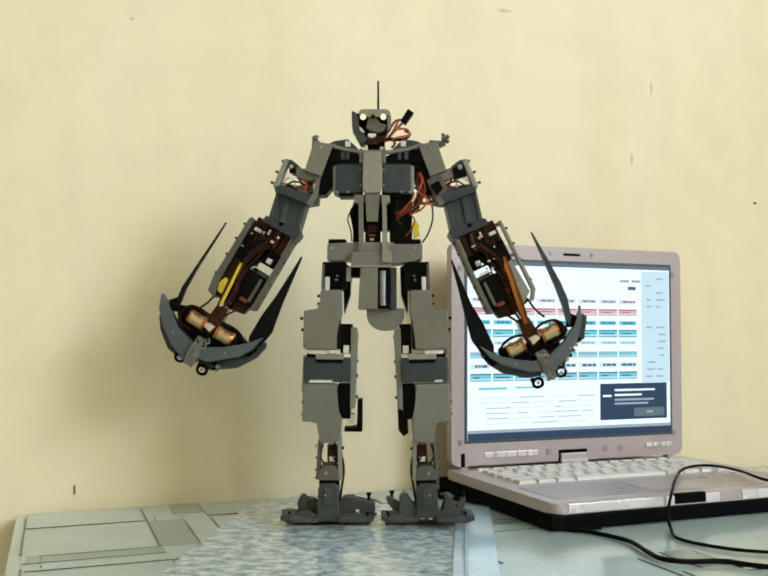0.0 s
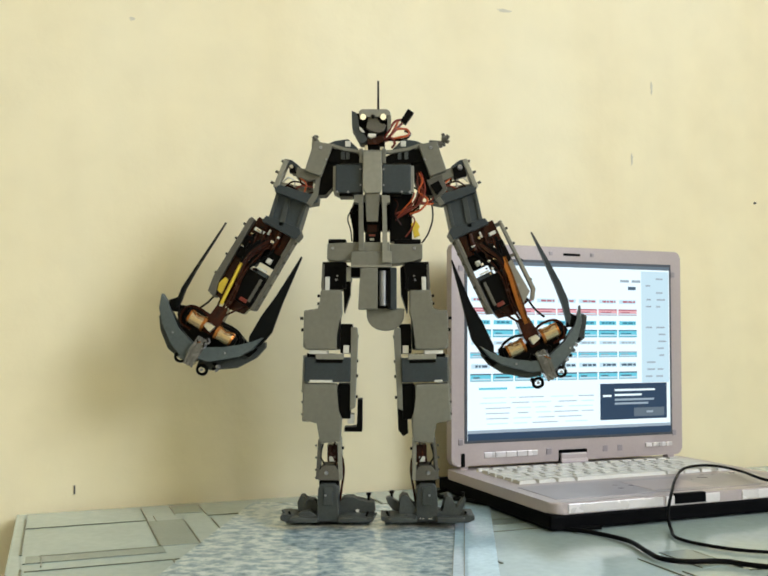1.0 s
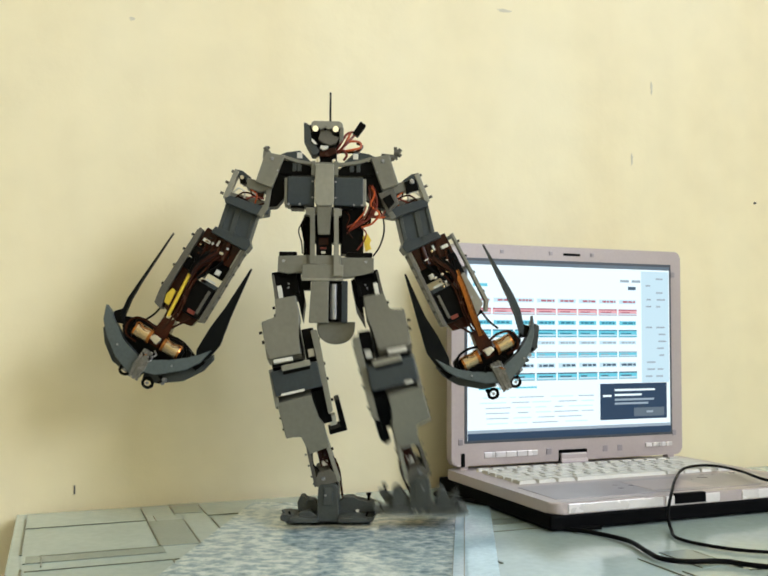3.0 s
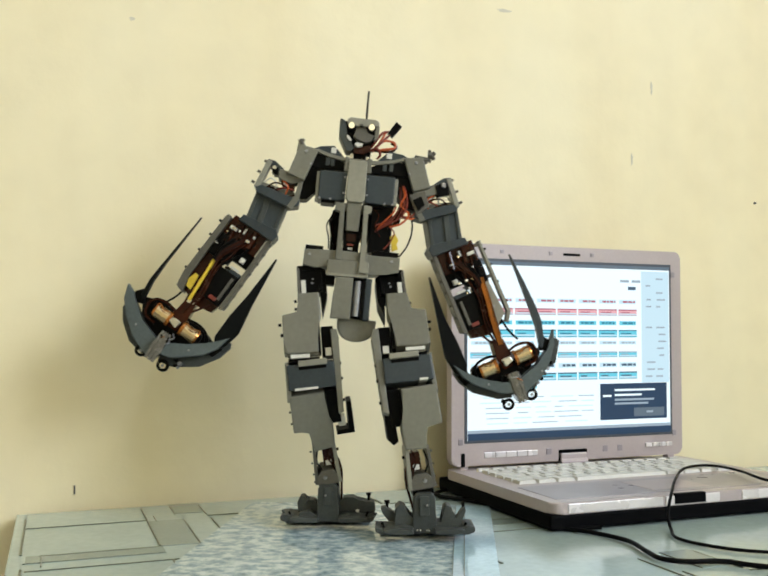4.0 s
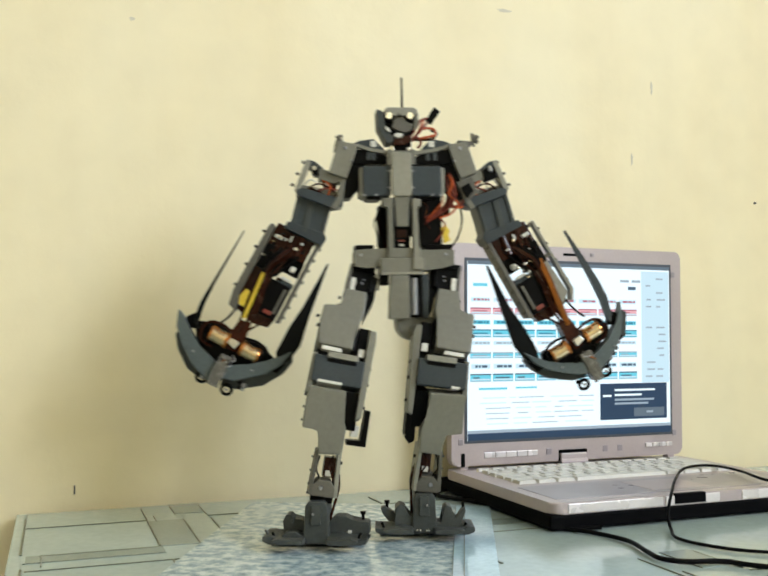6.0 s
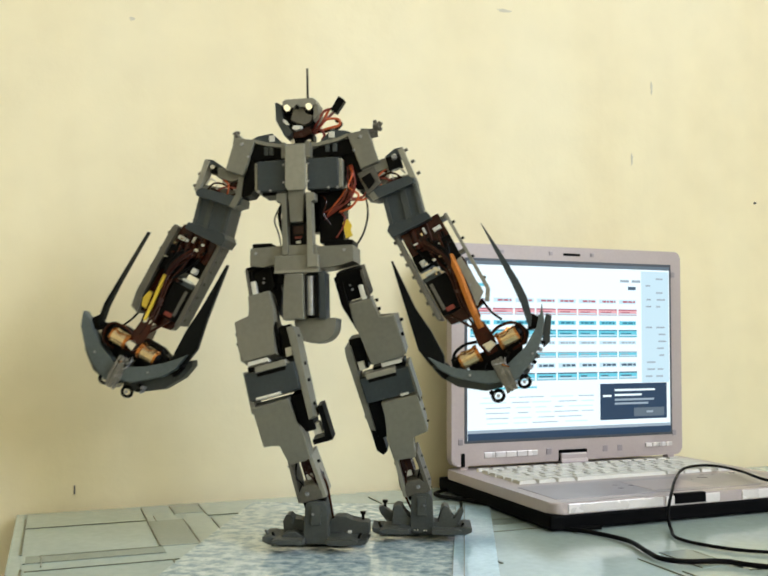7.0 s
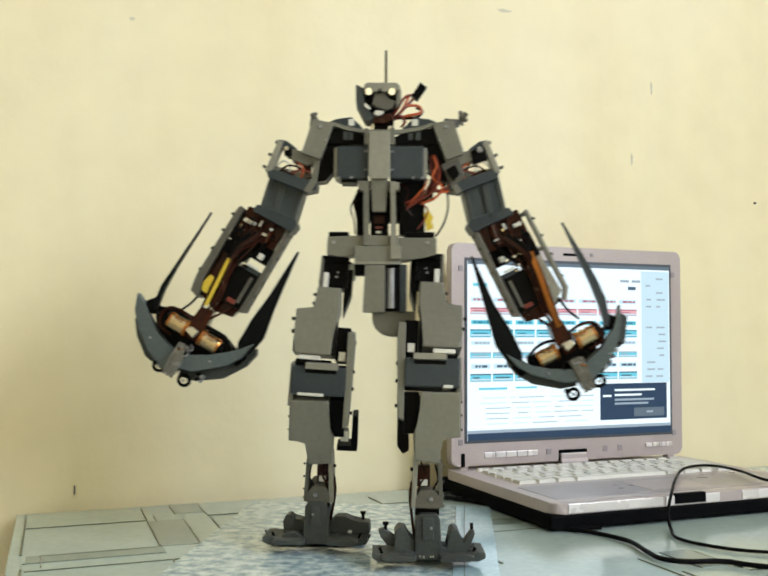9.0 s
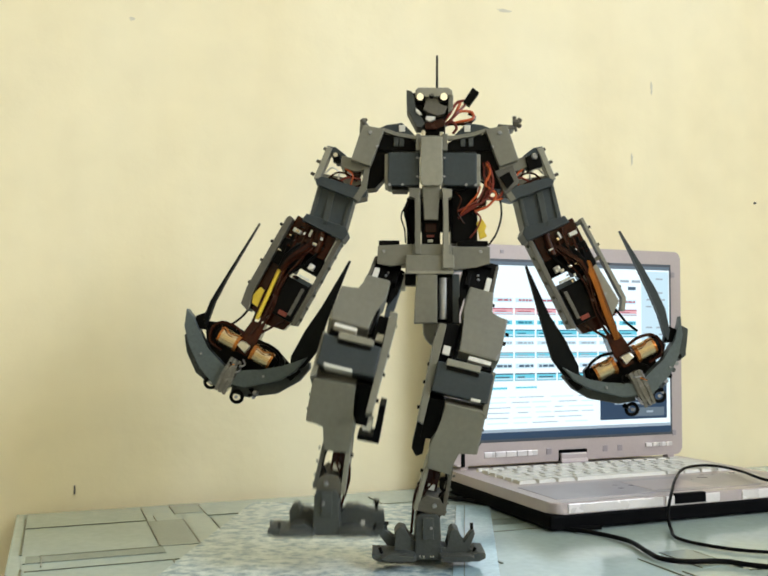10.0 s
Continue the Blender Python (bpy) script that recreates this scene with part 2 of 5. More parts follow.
def build_table():
    t = tagged(holder("table", None, ROOM), "wooden table covered with a patterned vinyl cloth", "table")
    bm = bmesh.new()
    box(bm, TA0 + 0.006, TA1 - 0.006, -TB1 + 0.006, -TB0 - 0.003, -0.034, -0.004, 0.002)
    part("tabletop", bm, WOOD, t)
    for a in (TA0 + 0.06, TA1 - 0.06):
        for b in (TB0 + 0.06, TB1 - 0.06):
            bm = bmesh.new()
            box(bm, a - 0.025, a + 0.025, -b - 0.025, -b + 0.025, FLOOR, -0.034, 0.003)
            part("leg", bm, WOOD, t)
    for b in (TB0 + 0.05, TB1 - 0.05):
        bm = bmesh.new()
        box(bm, TA0 + 0.085, TA1 - 0.085, -b - 0.01, -b + 0.01, -0.12, -0.034, 0.002)
        part("apron", bm, WOOD, t)


def build_cloth():
    bm = bmesh.new()
    box(bm, TA0, TA1, -TB1, -TB0, -0.004, 0.0, 0.0015)
    box(bm, TA0, TA0 + 0.0025, -TB1 + 0.002, -TB0 - 0.002, -0.09, -0.003)
    box(bm, TA0 + 0.002, TA1 - 0.002, -TB1, -TB1 + 0.0025, -0.09, -0.003)
    c = part("tablecloth", bm, CLOTH)
    c.matrix_basis = ROOM
    tagged(c, "pale grey-green vinyl tablecloth printed with paving lines", "tablecloth")
    top = 0.0005
    period_a, period_b = 0.36, 0.36
    bands = [(-0.018, 0.092, 0.204, 0.230), (0.0905, 0.124, 0.095, 0.205), (0.1195, 0.150, 0.014, 0.066)]
    lines = [(-0.022, 0.089, 0.0890, 0.0912), (-0.008, 0.092, 0.2055, 0.2078), (-0.018, 0.20, 0.2540, 0.2560), (0.15, 0.30, 0.084, 0.0865),
             (0.0885, 0.0912, 0.026, 0.202), (0.0972, 0.0992, 0.07, 0.096), (0.1228, 0.1258, 0.10, 0.216), (0.1185, 0.1207, 0.02, 0.067), (0.1485, 0.151, 0.02, 0.078),
             (0.150, 0.1527, 0.102, 0.155), (-0.0240, -0.0205, 0.045, 0.198), (-0.007, -0.0048, 0.208, 0.243), (-0.0225, -0.0190, 0.248, 0.36), (0.0935, 0.096, 0.256, 0.288),
             (-0.02, 0.09, 0.2285, 0.2300)]
    for i in range(4):
        for j in range(2):
            da, db = i * period_a, j * period_b
            for kind, rows, mat, z in (("printed_band", bands, CLOTH_BAND, top), ("printed_line", lines, CLOTH_LINE, top + 0.0003)):
                for a0, a1, b0, b1 in rows:
                    if a1 + da < TA1 and b1 + db < TB1:
                        thin = 0.28 if kind == "printed_line" else 0.0
                        ka, kb = (min(thin * (a1 - a0), 0.0008) if a1 - a0 < 0.01 else 0, min(thin * (b1 - b0), 0.0008) if b1 - b0 < 0.01 else 0)
                        strip(a0 + da + ka, a1 + da - ka, b0 + db + kb, b1 + db - kb, 0.00005, z, kind, mat, c)
    return c


def build_mat():
    m = Matrix.Translation((-0.015, 0.9566, 0.0011)) @ Matrix.Rotation(radians(-5.2), 4, "Z")
    bm = bmesh.new()
    outline = rounded(0.255, 0.42, 0.004, 0, -0.21)
    vs = prism(bm, outline, 0, 0.0016)
    bmesh.ops.transform(bm, matrix=Matrix(((1, 0, 0, 0), (0, 0, 1, 0), (0, 1, 0, 0), (0, 0, 0, 1))), verts=vs)
    bmesh.ops.recalc_face_normals(bm, faces=bm.faces)
    mat = part("table_mat", bm, MAT)
    mat.matrix_basis = m
    tagged(mat, "glossy blue-grey marbled plastic mat on the tablecloth", "mat")
    for x0, x1, z, m2, label in ((0.0915, 0.1272, 0.0020, MAT_END, "plain end of the mat, pale blue with painted screen reflection"), (0.1003, 0.1012, 0.0023, CLOTH_BAND, ""), (0.0915, 0.0921, 0.0023, CLOTH_BAND, "")):
        bm = bmesh.new()
        box(bm, x0, x1, -0.418, -0.002, 0.0012, z)
        part("printed_stripe", bm, m2, mat, label)


build_table()
build_cloth()
build_mat()

# ---- the laptop ----
LAP = pose(0.2332, 1.0876, 0.0005, 0, 0, math.degrees(0.3713))
LW, LH, LB = 0.3305, 0.2615, 0.215
LEAN = -0.6


def build_laptop():
    lap = tagged(holder("laptop", None, LAP), "open pinkish silver convertible laptop showing a bright spreadsheet-like page", "laptop")
    bm = bmesh.new()
    box(bm, -LW / 2 - 0.004, LW / 2 - 0.001, -LB - 0.002, 0.030, 0.0012, 0.0158, 0.003)
    case = part("underside", bm, CASE, lap, "black plastic underside")
    for x in (-0.135, 0.135):
        for y in (-0.19, -0.01):
            bm = bmesh.new()
            rod(bm, (x, y, 0), (x, y, 0.004), 0.007)
            part("rubber_foot", bm, RUBBER, case)
    bm = bmesh.new()
    vs = prism(bm, rounded(LW + 0.003, LB + 0.022, 0.012, 0, 0), 0.0155, 0.0265, 0.0022)
    bmesh.ops.transform(bm, matrix=Matrix(((1, 0, 0, 0), (0, 0, 1, -LB / 2 + 0.009), (0, 1, 0, 0), (0, 0, 0, 1))), verts=vs)
    bmesh.ops.recalc_face_normals(bm, faces=bm.faces)
    deck = part("deck", bm, SILVER, lap, "pinkish silver keyboard deck")
    bm = bmesh.new()
    box(bm, -LW / 2 + 0.012, LW / 2 - 0.012, -LB + 0.012, -0.128, 0.0262, 0.0270, 0.0003)
    part("palm_rest", bm, PALM, deck, "mauve-grey palm rest")
    bm = bmesh.new()
    box(bm, -0.036, 0.036, -LB + 0.022, -0.140, 0.0270, 0.0274, 0.0002)
    part("touchpad", bm, SILVER, deck)
    bm = bmesh.new()
    box(bm, -0.040, 0.026, -LB - 0.0036, -LB + 0.004, 0.0165, 0.0252, 0.0008)
    box(bm, -LW / 2 + 0.014, -0.043, -LB - 0.0032, -LB + 0.004, 0.0165, 0.0252, 0.0008)
    box(bm, 0.055, LW / 2 - 0.014, -LB - 0.0032, -LB + 0.004, 0.0165, 0.0252, 0.0008)
    part("front_trim", bm, TRIM, deck, "silver front trim, whitened to show window sheen")
    bm = bmesh.new()
    box(bm, -0.030, 0.008, -LB - 0.0042, -LB + 0.002, 0.0172, 0.0270, 0.0006)
    part("latch_recess", bm, CASE, deck)
    # keyboard: five rows of keys and a narrow function row
    rows = [(-0.0165, 0.008, [1] * 16), (-0.034, 0.0155, [1] * 13 + [2]), (-0.0515, 0.0155, [1.5] + [1] * 12 + [1.5]), (-0.069, 0.0155, [1.75] + [1] * 11 + [2.25]),
            (-0.0865, 0.0155, [2.25] + [1] * 10 + [2.75]), (-0.104, 0.0155, [1.2] * 3 + [6] + [1.2] * 4)]
    meshes = {}
    for y, d, widths in rows:
        unit = 0.286 / sum(widths)
        x = -0.143
        for w in widths:
            kw = round(w * unit - 0.0022, 4)
            if (kw, d) not in meshes:
                bm = bmesh.new()
                top, base = 0.0298, 0.0262
                v = [bm.verts.new(p) for p in ((-kw / 2, -d / 2, base), (kw / 2, -d / 2, base), (kw / 2, d / 2, base), (-kw / 2, d / 2, base))]
                k = 0.0014
                t = [bm.verts.new(p) for p in ((-kw / 2 + k, -d / 2 + k, top), (kw / 2 - k, -d / 2 + k, top), (kw / 2 - k, d / 2 - k * 0.6, top), (-kw / 2 + k, d / 2 - k * 0.6, top))]
                bm.faces.new(t)
                for i in range(4):
                    bm.faces.new((v[i - 1], v[i], t[i], t[i - 1]))
                ob = part("key", bm, KEY, deck)
                meshes[(kw, d)] = ob.data
            else:
                ob = new("key", meshes[(kw, d)])
                ob.parent = deck
            ob.location = (x + w * unit / 2, y, 0)
            x += w * unit
    # lid, leaning back a little
    lid_m = Matrix.Translation((0, 0.004, 0.0300)) @ Matrix.Rotation(radians(-LEAN), 4, "X")
    bm = bmesh.new()
    prism(bm, rounded(LW, LH, 0.0078, 0.0005, LH / 2), 0.0, 0.013, 0.0022)
    lid = part("lid", bm, SILVER, lap, "pinkish silver screen bezel with rounded corners")
    lid.matrix_basis = lid_m
    sx0, sx1, sz0, sz1 = -0.1445, 0.1465, 0.0295, 0.2410
    bm = bmesh.new()
    box(bm, sx0 - 0.0035, sx1 + 0.0035, -0.0006, 0.004, sz0 - 0.0035, sz1 + 0.0035, 0.0004)
    part("gasket", bm, BEZEL, lid, "dark grey screen surround")
    bm = bmesh.new()
    box(bm, sx0, sx1, -0.0012, 0.002, sz0, sz1)
    scr = part("screen", bm, S_WHITE, lid, "lit white screen with rows of red and blue cells")

    def ui(u0, u1, v0, v1, mat, name="screen_mark", lift=0.0):
        b2 = bmesh.new()
        x0, x1 = sx0 + (sx1 - sx0) * u0, sx0 + (sx1 - sx0) * u1
        z1, z0 = sz1 - (sz1 - sz0) * v0, sz1 - (sz1 - sz0) * v1
        box(b2, x0, x1, -0.0015 - lift, -0.0012 - lift, z0, z1)
        part(name, b2, mat, scr)

    ui(0.0, 1.0, 0.962, 1.0, S_DARK, "taskbar")
    ui(0.0, 1.0, 0.945, 0.962, S_GREY, "taskbar_edge")
    ui(0.0, 1.0, 0.0, 0.020, S_TITLE, "title_bar")
    ui(0.85, 0.995, 0.03, 0.70, S_PALE, "side_panel")
    ui(0.74, 0.785, 0.085, 0.10, S_GREY)
    ui(0.80, 0.845, 0.085, 0.10, S_GREY)
    ui(0.78, 0.82, 0.125, 0.145, S_INK)
    ui(0.025, 0.09, 0.125, 0.142, S_CYAN)
    rng = random.Random(4)
    # rows of the table on the page: plain words, or filled cells ruled above and below
    for v, hgt, mat, ink, filled in ((0.206, 0.022, S_RED, S_RED_DEEP, False), (0.262, 0.038, S_RED, S_RED_DEEP, True), (0.332, 0.024, S_CYAN, S_TEAL, False), (0.384, 0.044, S_CYAN, S_TEAL, True),
                                     (0.450, 0.020, S_PALE, S_GREY, False), (0.512, 0.034, S_CYAN, S_GREY, True), (0.578, 0.026, S_GREY, S_INK, False), (0.632, 0.044, S_CYAN, S_INK, True)):
        for k in range(8):
            u = 0.012 + k * 0.1025
            if filled:
                ui(u, u + 0.094, v, v + hgt, mat, "screen_cell")
                ui(u, u + 0.094, v, v + 0.007, ink, "cell_edge", 0.0003)
                ui(u, u + 0.094, v + hgt - 0.004, v + hgt, ink if ink is S_TEAL else S_GREY, "cell_edge", 0.0003)
                ui(u + 0.012, u + 0.04 + rng.random() * 0.04, v + hgt * 0.42, v + hgt * 0.58, ink, "screen_text", 0.0003)
                ui(u + 0.004, u + 0.09, v + hgt * 0.64, v + hgt * 0.82, S_PALE, "screen_text", 0.0002)
            else:
                ui(u + 0.004, u + 0.090, v, v + hgt, S_PALE if mat is not S_CYAN else S_CYAN, "screen_cell")
                w = u + 0.012 + rng.random() * 0.012
                while w < u + 0.080:
                    q = min(w + 0.008 + rng.random() * 0.018, u + 0.086)
                    ui(w, q, v + hgt * 0.25, v + hgt * 0.75, ink, "screen_text", 0.0003)
                    w = q + 0.005
    ui(0.05, 0.18, 0.710, 0.722, S_CYAN)
    ui(0.22, 0.32, 0.708, 0.718, S_CYAN)
    for k in range(6):
        w = 0.04 + rng.random() * 0.05
        while w < 0.54:
            q = w + 0.03 + rng.random() * 0.10
            ui(w, min(q, 0.60), 0.765 + k * 0.029, 0.7695 + k * 0.029, S_GREY if rng.random() < 0.4 else S_PALE, "screen_text")
            w = q + 0.012 + rng.random() * 0.03
    for k in range(15):
        u = 0.87 + rng.random() * 0.02
        for q in (0.0, 0.055):
            if rng.random() < 0.7:
                ui(u + q, u + q + 0.02 + rng.random() * 0.025, 0.07 + k * 0.042, 0.079 + k * 0.042, S_GREY, "screen_text", 0.0003)
    ui(0.632, 0.980, 0.702, 0.915, S_DARK, "dialog_box", 0.0002)
    for u0, u1, v in ((0.705, 0.915, 0.735), (0.705, 0.845, 0.764), (0.645, 0.688, 0.768), (0.705, 0.91, 0.792), (0.705, 0.88, 0.815)):
        ui(u0, u1, v, v + 0.012, S_WHITE if v < 0.78 else S_GREY, "screen_text", 0.0006)
    ui(0.805, 0.965, 0.848, 0.900, S_TITLE, "dialog_button", 0.0006)
    ui(0.87, 0.905, 0.867, 0.879, S_GREY, "screen_text", 0.0009)
    # small fittings on the bezel
    bm = bmesh.new()
    box(bm, -0.012, 0.012, -0.001, 0.003, LH - 0.0105, LH - 0.0075, 0.0004)
    part("top_latch", bm, CASE, lid)
    for x in (-0.030, 0.030, -0.098):
        bm = bmesh.new()
        box(bm, x - 0.0025, x + 0.0025, -0.0008, 0.002, LH - 0.0105, LH - 0.006, 0.0005)
        part("bumper", bm, PALM, lid)
    for x, z in ((-0.153, LH - 0.03), (0.153, LH - 0.03), (-0.153, 0.028), (0.153, 0.028)):
        bm = bmesh.new()
        box(bm, x - 0.0028, x + 0.0028, -0.0010, 0.002, z - 0.0035, z + 0.0035, 0.0006)
        part("bumper", bm, PALM, lid)
    for k in range(5):
        bm = bmesh.new()
        box(bm, -0.122 + k * 0.0145, -0.1085 + k * 0.0145, -0.0016, 0.002, 0.0085, 0.0150, 0.0006)
        part("bezel_button", bm, TRIM, lid)
    for k in range(4):
        bm = bmesh.new()
        box(bm, 0.108 + k * 0.0105, 0.1175 + k * 0.0105, -0.0016, 0.002, 0.0115, 0.0165, 0.0006)
        part("bezel_button", bm, TRIM, lid)
    for x in (-0.034, 0.047, 0.069):
        bm = bmesh.new()
        box(bm, x - 0.0035, x + 0.0035, -0.0006, 0.002, 0.0085, 0.0160, 0.0004)
        part("indicator_mark", bm, PALM, lid)
    bm = bmesh.new()
    box(bm, -0.1525, -0.1475, -0.0010, 0.002, -0.001, 0.0150, 0.0008)
    part("pen_slot", bm, CASE, lid)
    bm = bmesh.new()
    box(bm, -0.0205, 0.0205, -0.0006, 0.006, 0.0, 0.0135, 0.0008)
    part("hinge_recess", bm, CASE, lid)
    bm = bmesh.new()
    rod(bm, (-0.0185, 0.001, -0.001), (0.0185, 0.001, -0.001), 0.006, seg=16)
    box(bm, -0.0185, 0.0185, -0.0035, 0.004, -0.006, 0.0095, 0.0015)
    hinge = part("hinge", bm, SILVER, lap, "pale silver swivel hinge")
    hinge.location = (0, 0.004, 0.0300)
    for x in (-0.148, 0.148):
        bm = bmesh.new()
        box(bm, x - 0.005, x + 0.005, 0.0045, 0.0145, 0.024, 0.034, 0.001)
        part("lid_stop", bm, SILVER, lap)
    return lap


build_laptop()


def lap_pt(x, y, z):
    p = LAP @ Vector((x, y, z))
    return (p.x, p.y, p.z)


def on_table(a, b, z):
    p = room(a, b, z)
    return (p.x, p.y, p.z)


def build_cables():
    r = 0.0021
    bm = bmesh.new()
    tube(bm, [lap_pt(-0.12, -0.225, r + 0.0008), *[on_table(a, b, r + 0.0008) for a, b in ((0.4489, 0.2745), (0.462, 0.295), (0.4742, 0.3373), (0.4657, 0.3759), (0.4614, 0.4004), (0.4735, 0.415), (0.5027, 0.4259), (0.5222, 0.4508))],
              on_table(0.60, 0.52, r + 0.0008)], r, 9, 8)
    tagged(part("power_cable", bm, RUBBER, smooth=True), "thick black rubber cable lying on the tablecloth", "cable")
    r = 0.0015
    bm = bmesh.new()
    z = 0.0312
    tube(bm, [lap_pt(0.21, -0.32, r + 0.001), lap_pt(0.14, -0.265, 0.020), lap_pt(0.0944, -0.2124, 0.032), lap_pt(0.1167, -0.1488, 0.032), lap_pt(0.1127, -0.1069, 0.0325), lap_pt(0.0733, -0.1121, 0.0325), lap_pt(0.0205, -0.1595, 0.031),
              lap_pt(-0.046, -0.2330, 0.030), (0.2656, 0.8347, 0.0155), (0.2650, 0.8251, 0.0040), on_table(0.5232, 0.3447, r + 0.0008), on_table(0.5318, 0.3813, r + 0.0008), on_table(0.5597, 0.412, r + 0.0008), on_table(0.65, 0.47, r + 0.0008)], r, 8, 8)
    tagged(part("usb_cable", bm, RUBBER, smooth=True), "thin black cable looped over the laptop keyboard", "cable")
    bm = bmesh.new()
    tube(bm, [lap_pt(-0.13, 0.03, 0.0035), lap_pt(-0.19, -0.005, 0.0028), lap_pt(-0.176, -0.05, 0.0028), lap_pt(-0.15, -0.10, 0.0028)], 0.0022, 8, 8)
    tagged(part("power_cable", bm, RUBBER, smooth=True), "black rubber cable beside the laptop", "cable")


build_cables()


def build_wall_marks():
    for a, z, w, h, mat, name, label in ((0.0238, 0.0199, 0.0016, 0.009, MARK, "wall_nail", "small dark nail in the cream wall"), (0.9441, 0.3744, 0.003, 0.003, MARK, "wall_nail", "small dark nail in the cream wall"),
                                         (0.0747, 0.5339, 0.006, 0.004, CHIP, "paint_chip", "faint grey chip in the cream wall paint"), (0.734, 0.4236, 0.003, 0.016, CHIP, "paint_chip", "faint grey chip in the cream wall paint"),
                                         (0.5401, 0.6045, 0.02, 0.004, CHIP, "paint_chip", "faint grey chip in the cream wall paint"), (0.7683, 0.5254, 0.003, 0.018, CHIP, "paint_chip", "faint grey chip in the cream wall paint")):
        bm = bmesh.new()
        if name == "wall_nail":
            rod(bm, (a, 0.002, z), (a, -0.003, z), w * 0.5, seg=8)
            box(bm, a - w / 2, a + w / 2, -0.0012, 0.001, z - h / 2, z + h / 2, 0.0003)
        else:
            prism(bm, [(a + w / 2 * math.cos(k) * (1 + 0.3 * math.sin(5 * k)), z + h / 2 * math.sin(k) * (1 + 0.2 * math.cos(3 * k))) for k in [math.tau * i / 14 for i in range(14)]], -0.0004, 0.001)
        ob = part(name, bm, mat)
        ob.matrix_basis = ROOM
        tagged(ob, label, "nail" if name == "wall_nail" else "chip")


build_wall_marks()


# ---- the walking robot ----
U = 0.000476          # one drawing unit of the robot's plan, in metres
CX, CY = 767, 540     # the plan's middle line and the height of the pelvis, from which the parts are laid out
ANKLE = 67 * U
ROBOT = tagged(holder("robot"), "grey plastic humanoid robot with clawed arms walking on a mat", "robot")


class Draw:
    """Lays out one part of the robot: outlines across (w) and down (h) the plan, depths towards the viewer negative, all in drawing units."""

    def __init__(self, ox, oy, side=0):
        self.ox, self.oy, self.side = ox, oy, side
        self.bm = bmesh.new()

    def x(self, w):
        k = (w - self.ox) * U
        return -k if self.side > 0 else k

    def z(self, h):
        return (self.oy - h) * U

    def plate(self, outline, y0, y1, bevel=1.2):
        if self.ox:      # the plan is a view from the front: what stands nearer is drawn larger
            k = 1 + y0 * U / 0.857
            outline = [(784 + (w - 784) * k, 690 + (h - 690) * k) for w, h in outline]
        prism(self.bm, [(self.x(w), self.z(h)) for w, h in outline], y0 * U, y1 * U, bevel * U)
        return self

    def box(self, w0, w1, h0, h1, y0, y1, bevel=1.2):
        return self.plate([(w0, h0), (w1, h0), (w1, h1), (w0, h1)], y0, y1, bevel)

    def rod(self, p, q, r, r2=None, seg=12):
        rod(self.bm, (self.x(p[0]), p[1] * U, self.z(p[2])), (self.x(q[0]), q[1] * U, self.z(q[2])), r * U, None if r2 is None else r2 * U, seg)
        return self

    def tube(self, pts, r):
        tube(self.bm, [(self.x(w), y * U, self.z(h)) for w, y, h in pts], r * U, 6, 5)
        return self

    def ready(self, name, mat, parent, label=""):
        bmesh.ops.recalc_face_normals(self.bm, faces=self.bm.faces)
        return part(name, self.bm, mat, parent, label)


def screw(parent, d, w, h, y, r=3.2):
    s = Draw(d.ox, d.oy, d.side)
    s.rod((w, y, h), (w, y - 2.4, h), r * 0.85, r * 0.65, 8)
    s.ready("screw", DULL_STEEL, parent)


def T():
    return Draw(CX, CY)


